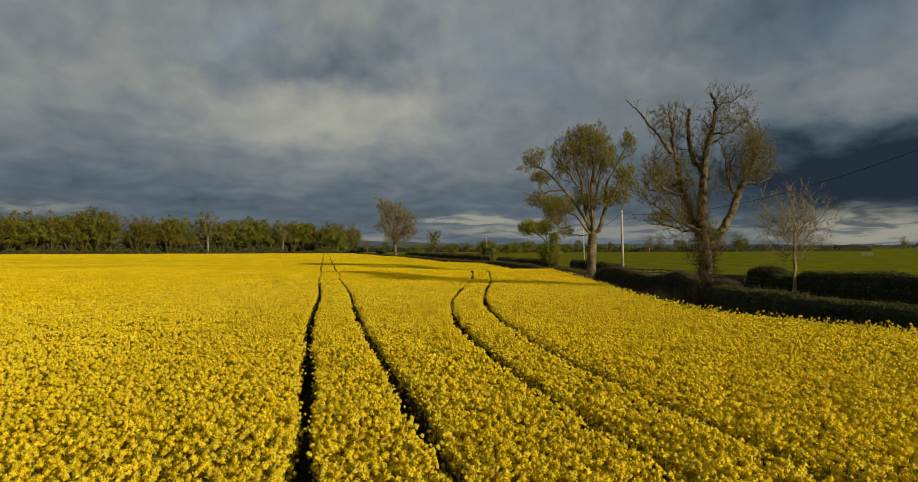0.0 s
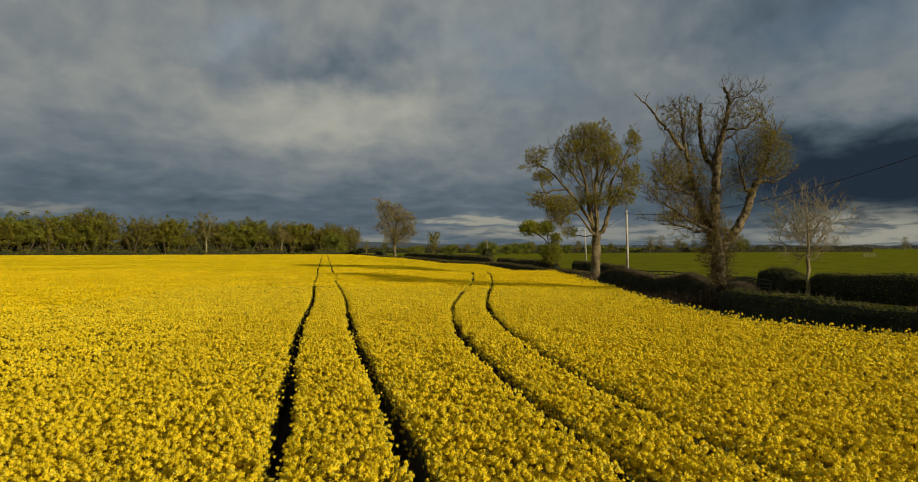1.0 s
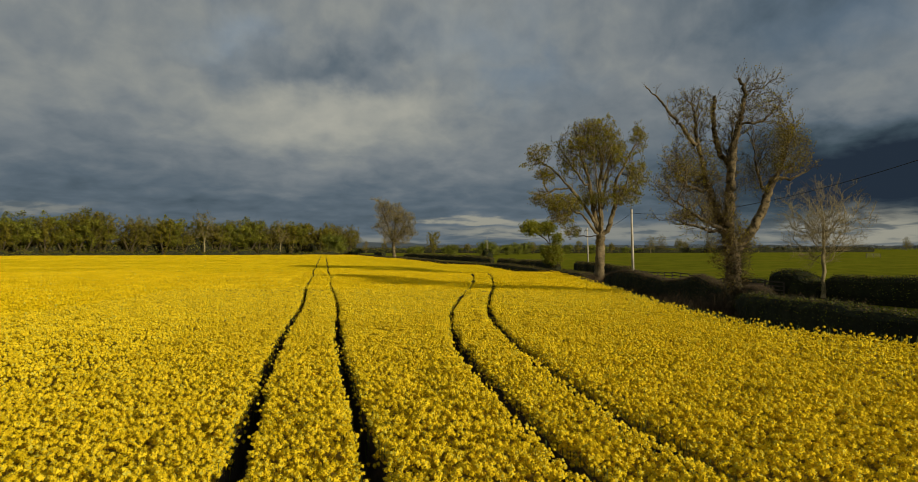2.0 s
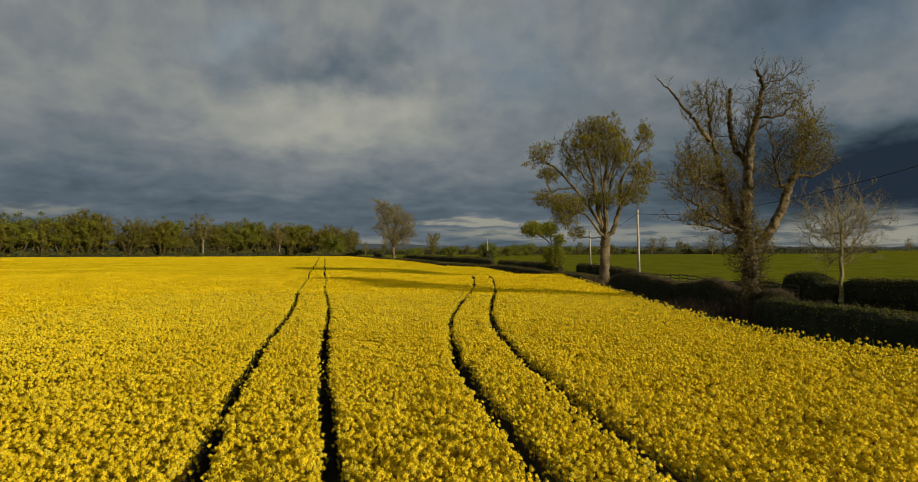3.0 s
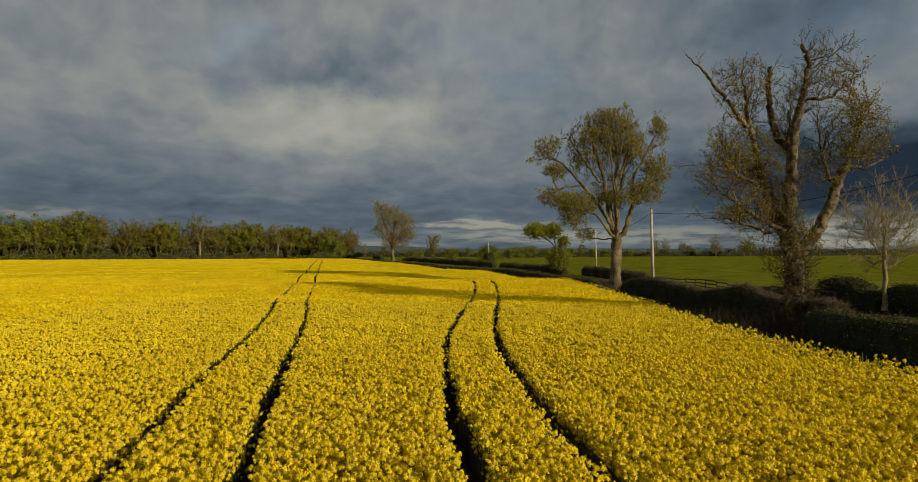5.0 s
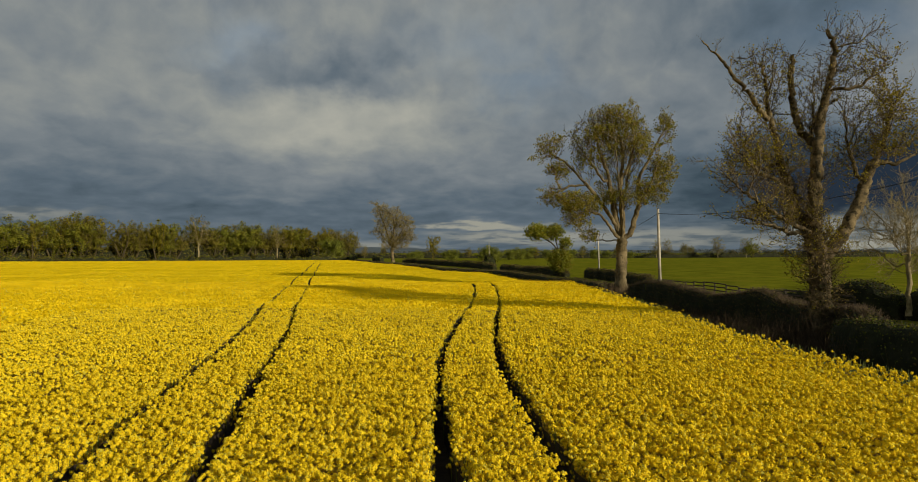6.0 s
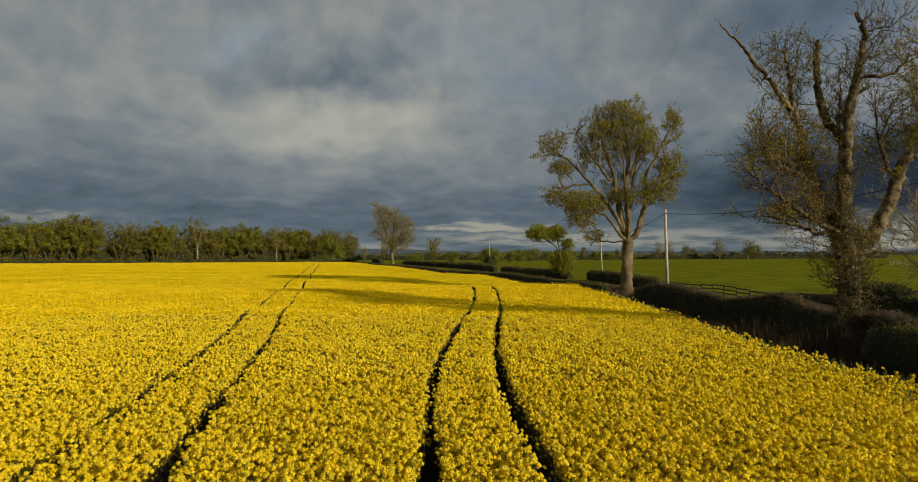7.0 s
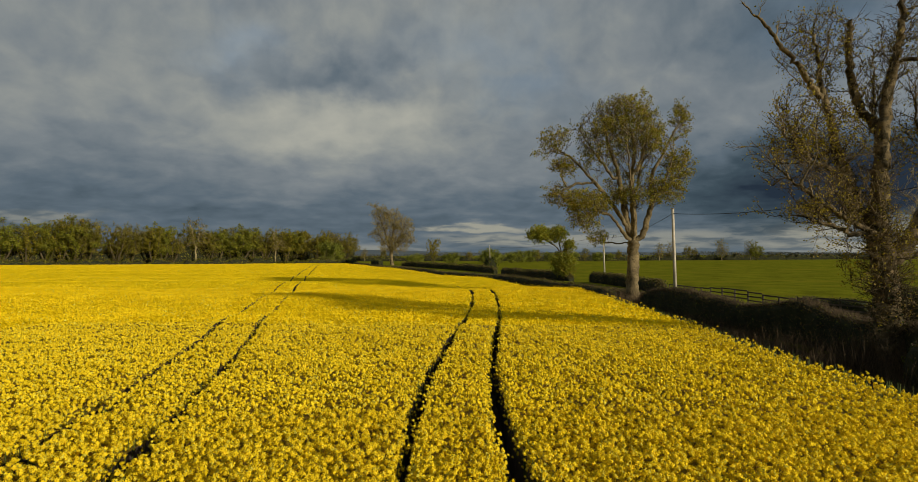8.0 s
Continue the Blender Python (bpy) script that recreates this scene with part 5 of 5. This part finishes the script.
def build_fence():
    line = along([(24.7, 86), (25.2, 76), (26.0, 65), (27.0, 59), (28.0, 54.6)], 2.0)
    root = empty("rail_fence", *map(float, line[0]), 0)
    post_me = box_mesh("fence_post", 0.12, 0.12, 1.24, FENCE_WOOD, 0.012)
    for q, (x, y) in enumerate(line):
        ob = part("post", post_me, root)
        ob.location = Vector((x, y, float(ground(x, y)) + 0.15)) - root.location
    for (x0, y0), (x1, y1) in zip(line[:-1], line[1:]):
        ln = math.hypot(x1 - x0, y1 - y0)
        rail_me = bpy.data.meshes.get("fence_rail") or box_mesh("fence_rail", 2.02, 0.045, 0.11, FENCE_WOOD, 0.008)
        for h in (0.45, 0.80, 1.15):
            ob = part("rail", rail_me, root)
            z = (float(ground(x0, y0)) + float(ground(x1, y1))) / 2
            ob.location = Vector(((x0 + x1) / 2 - 0.075, (y0 + y1) / 2, z + 0.15 + h)) - root.location
            ob.rotation_euler = (0, 0, math.atan2(y1 - y0, x1 - x0))
            ob.scale = (ln / 2.02, 1, 1)
    tagged(root, "weathered three-rail wooden fence along lane", "fence")


build_fence()


def build_hurdle():
    """A railed pen standing out in the pasture."""
    x0, y0 = 172.4, 252.0
    root = empty("livestock_pen", x0, y0, float(ground(x0, y0)))
    post = box_mesh("pen_post", 0.2, 0.2, 2.6, FENCE_WOOD, 0.02)
    rail = box_mesh("pen_rail", 3.7, 0.08, 0.17, PEN_WOOD, 0.01)
    for q in range(3):
        ob = part("post", post, root)
        ob.location = (q * 3.7, 0, 0)
    for q in range(2):
        for h in (0.6, 1.2, 1.75, 2.25):
            ob = part("rail", rail, root)
            ob.location = (q * 3.7 + 1.85, 0, h)
    root.scale = (0.8, 0.8, 0.8)
    tagged(root, "pale wooden railed livestock pen out in pasture", "fence")


build_hurdle()


def build_house():
    x0, y0 = 365.0, 455.0
    z = float(ground(x0, y0))
    root = empty("house", x0, y0, z)
    root.rotation_euler = (0, 0, radians(-12))
    part("wall", box_mesh("house_wall", 14, 8, 4.2, RENDERWALL, 0.02), root)
    bm = bmesh.new()
    pts = [bm.verts.new(p) for p in ((-7.4, -4.5, 4.1), (7.4, -4.5, 4.1), (7.4, 4.5, 4.1), (-7.4, 4.5, 4.1), (-7.4, 0, 7.6), (7.4, 0, 7.6))]
    for q in ((0, 1, 5, 4), (2, 3, 4, 5), (3, 0, 4), (1, 2, 5), (3, 2, 1, 0)):
        bm.faces.new([pts[i] for i in q])
    roof = part("roof", bm_mesh("house_roof", bm, [ROOFTILE]), root)
    ch = part("chimney", box_mesh("house_chimney", 0.9, 0.9, 1.6, ROOFTILE, 0.02), roof)
    ch.location = (4.5, 0, 7.0)
    win = box_mesh("house_window", 1.1, 0.1, 1.3, GLASS, 0.01)
    for q in (-4.8, -1.6, 1.6, 4.8):
        w = part("window", win, root)
        w.location = (q, -4.02, 1.4)
    tagged(root, "low pale rendered farmhouse with red tiled roof", "house")


build_house()


# ---- the far distance ----
def build_distance():
    g = np.random.default_rng(12)
    # wooded skyline, with haze in its colour
    pts = []
    for x0, x1, y, h, n in ((60, 560, 700, 4.5, 5200), (-260, 240, 900, 5.5, 4400), (480, 1100, 1150, 6, 6000)):
        x = g.uniform(x0, x1, n)
        hh = h * (1 + 0.5 * value_noise(x, 0 * x, 40, 4)) * g.uniform(0, 1, n) ** 0.7
        pts.append(np.stack([x, y + g.normal(0, 8, n), 1.2 + hh], 1))
    p = np.concatenate(pts)
    v, f = quads(p, 1.2, None, 1.0, 0.9, g)
    tagged(part("distant_woods", mesh_np("distant_woods", v, [f], [FARWOOD_HAZE])), "dark line of distant woods and hedgerows, greyed by painted haze", "trees", kind="stuff")
    # hills, their haze put into the colour
    x = np.linspace(-2600, 3200, 240)
    h = 22 + 16 * np.exp(-((x + 420) / 260) ** 2) + 8 * value_noise(x, 0 * x, 420, 6) + 3 * value_noise(x, 0 * x, 120, 7)
    h = h * np.interp(x, [-2600, 200, 900, 3200], [1, 0.85, 0.6, 0.45])
    rows = [np.stack([x, np.full_like(x, 2600.0 + 150 * q), h * s], 1) for q, s in enumerate((0.0, 0.55, 0.9, 1.0, 0.8))]
    v = np.stack(rows, 1).reshape(-1, 3)
    i = (np.arange(len(x) - 1)[:, None] * 5 + np.arange(4)).ravel()
    f = np.stack([i, i + 1, i + 6, i + 5], 1)
    tagged(part("backdrop", mesh_np("backdrop", v, [f], [HILL_HAZE], smooth=True)), "low hills on the horizon, blue-grey with painted haze", "hills", kind="structure")


build_distance()
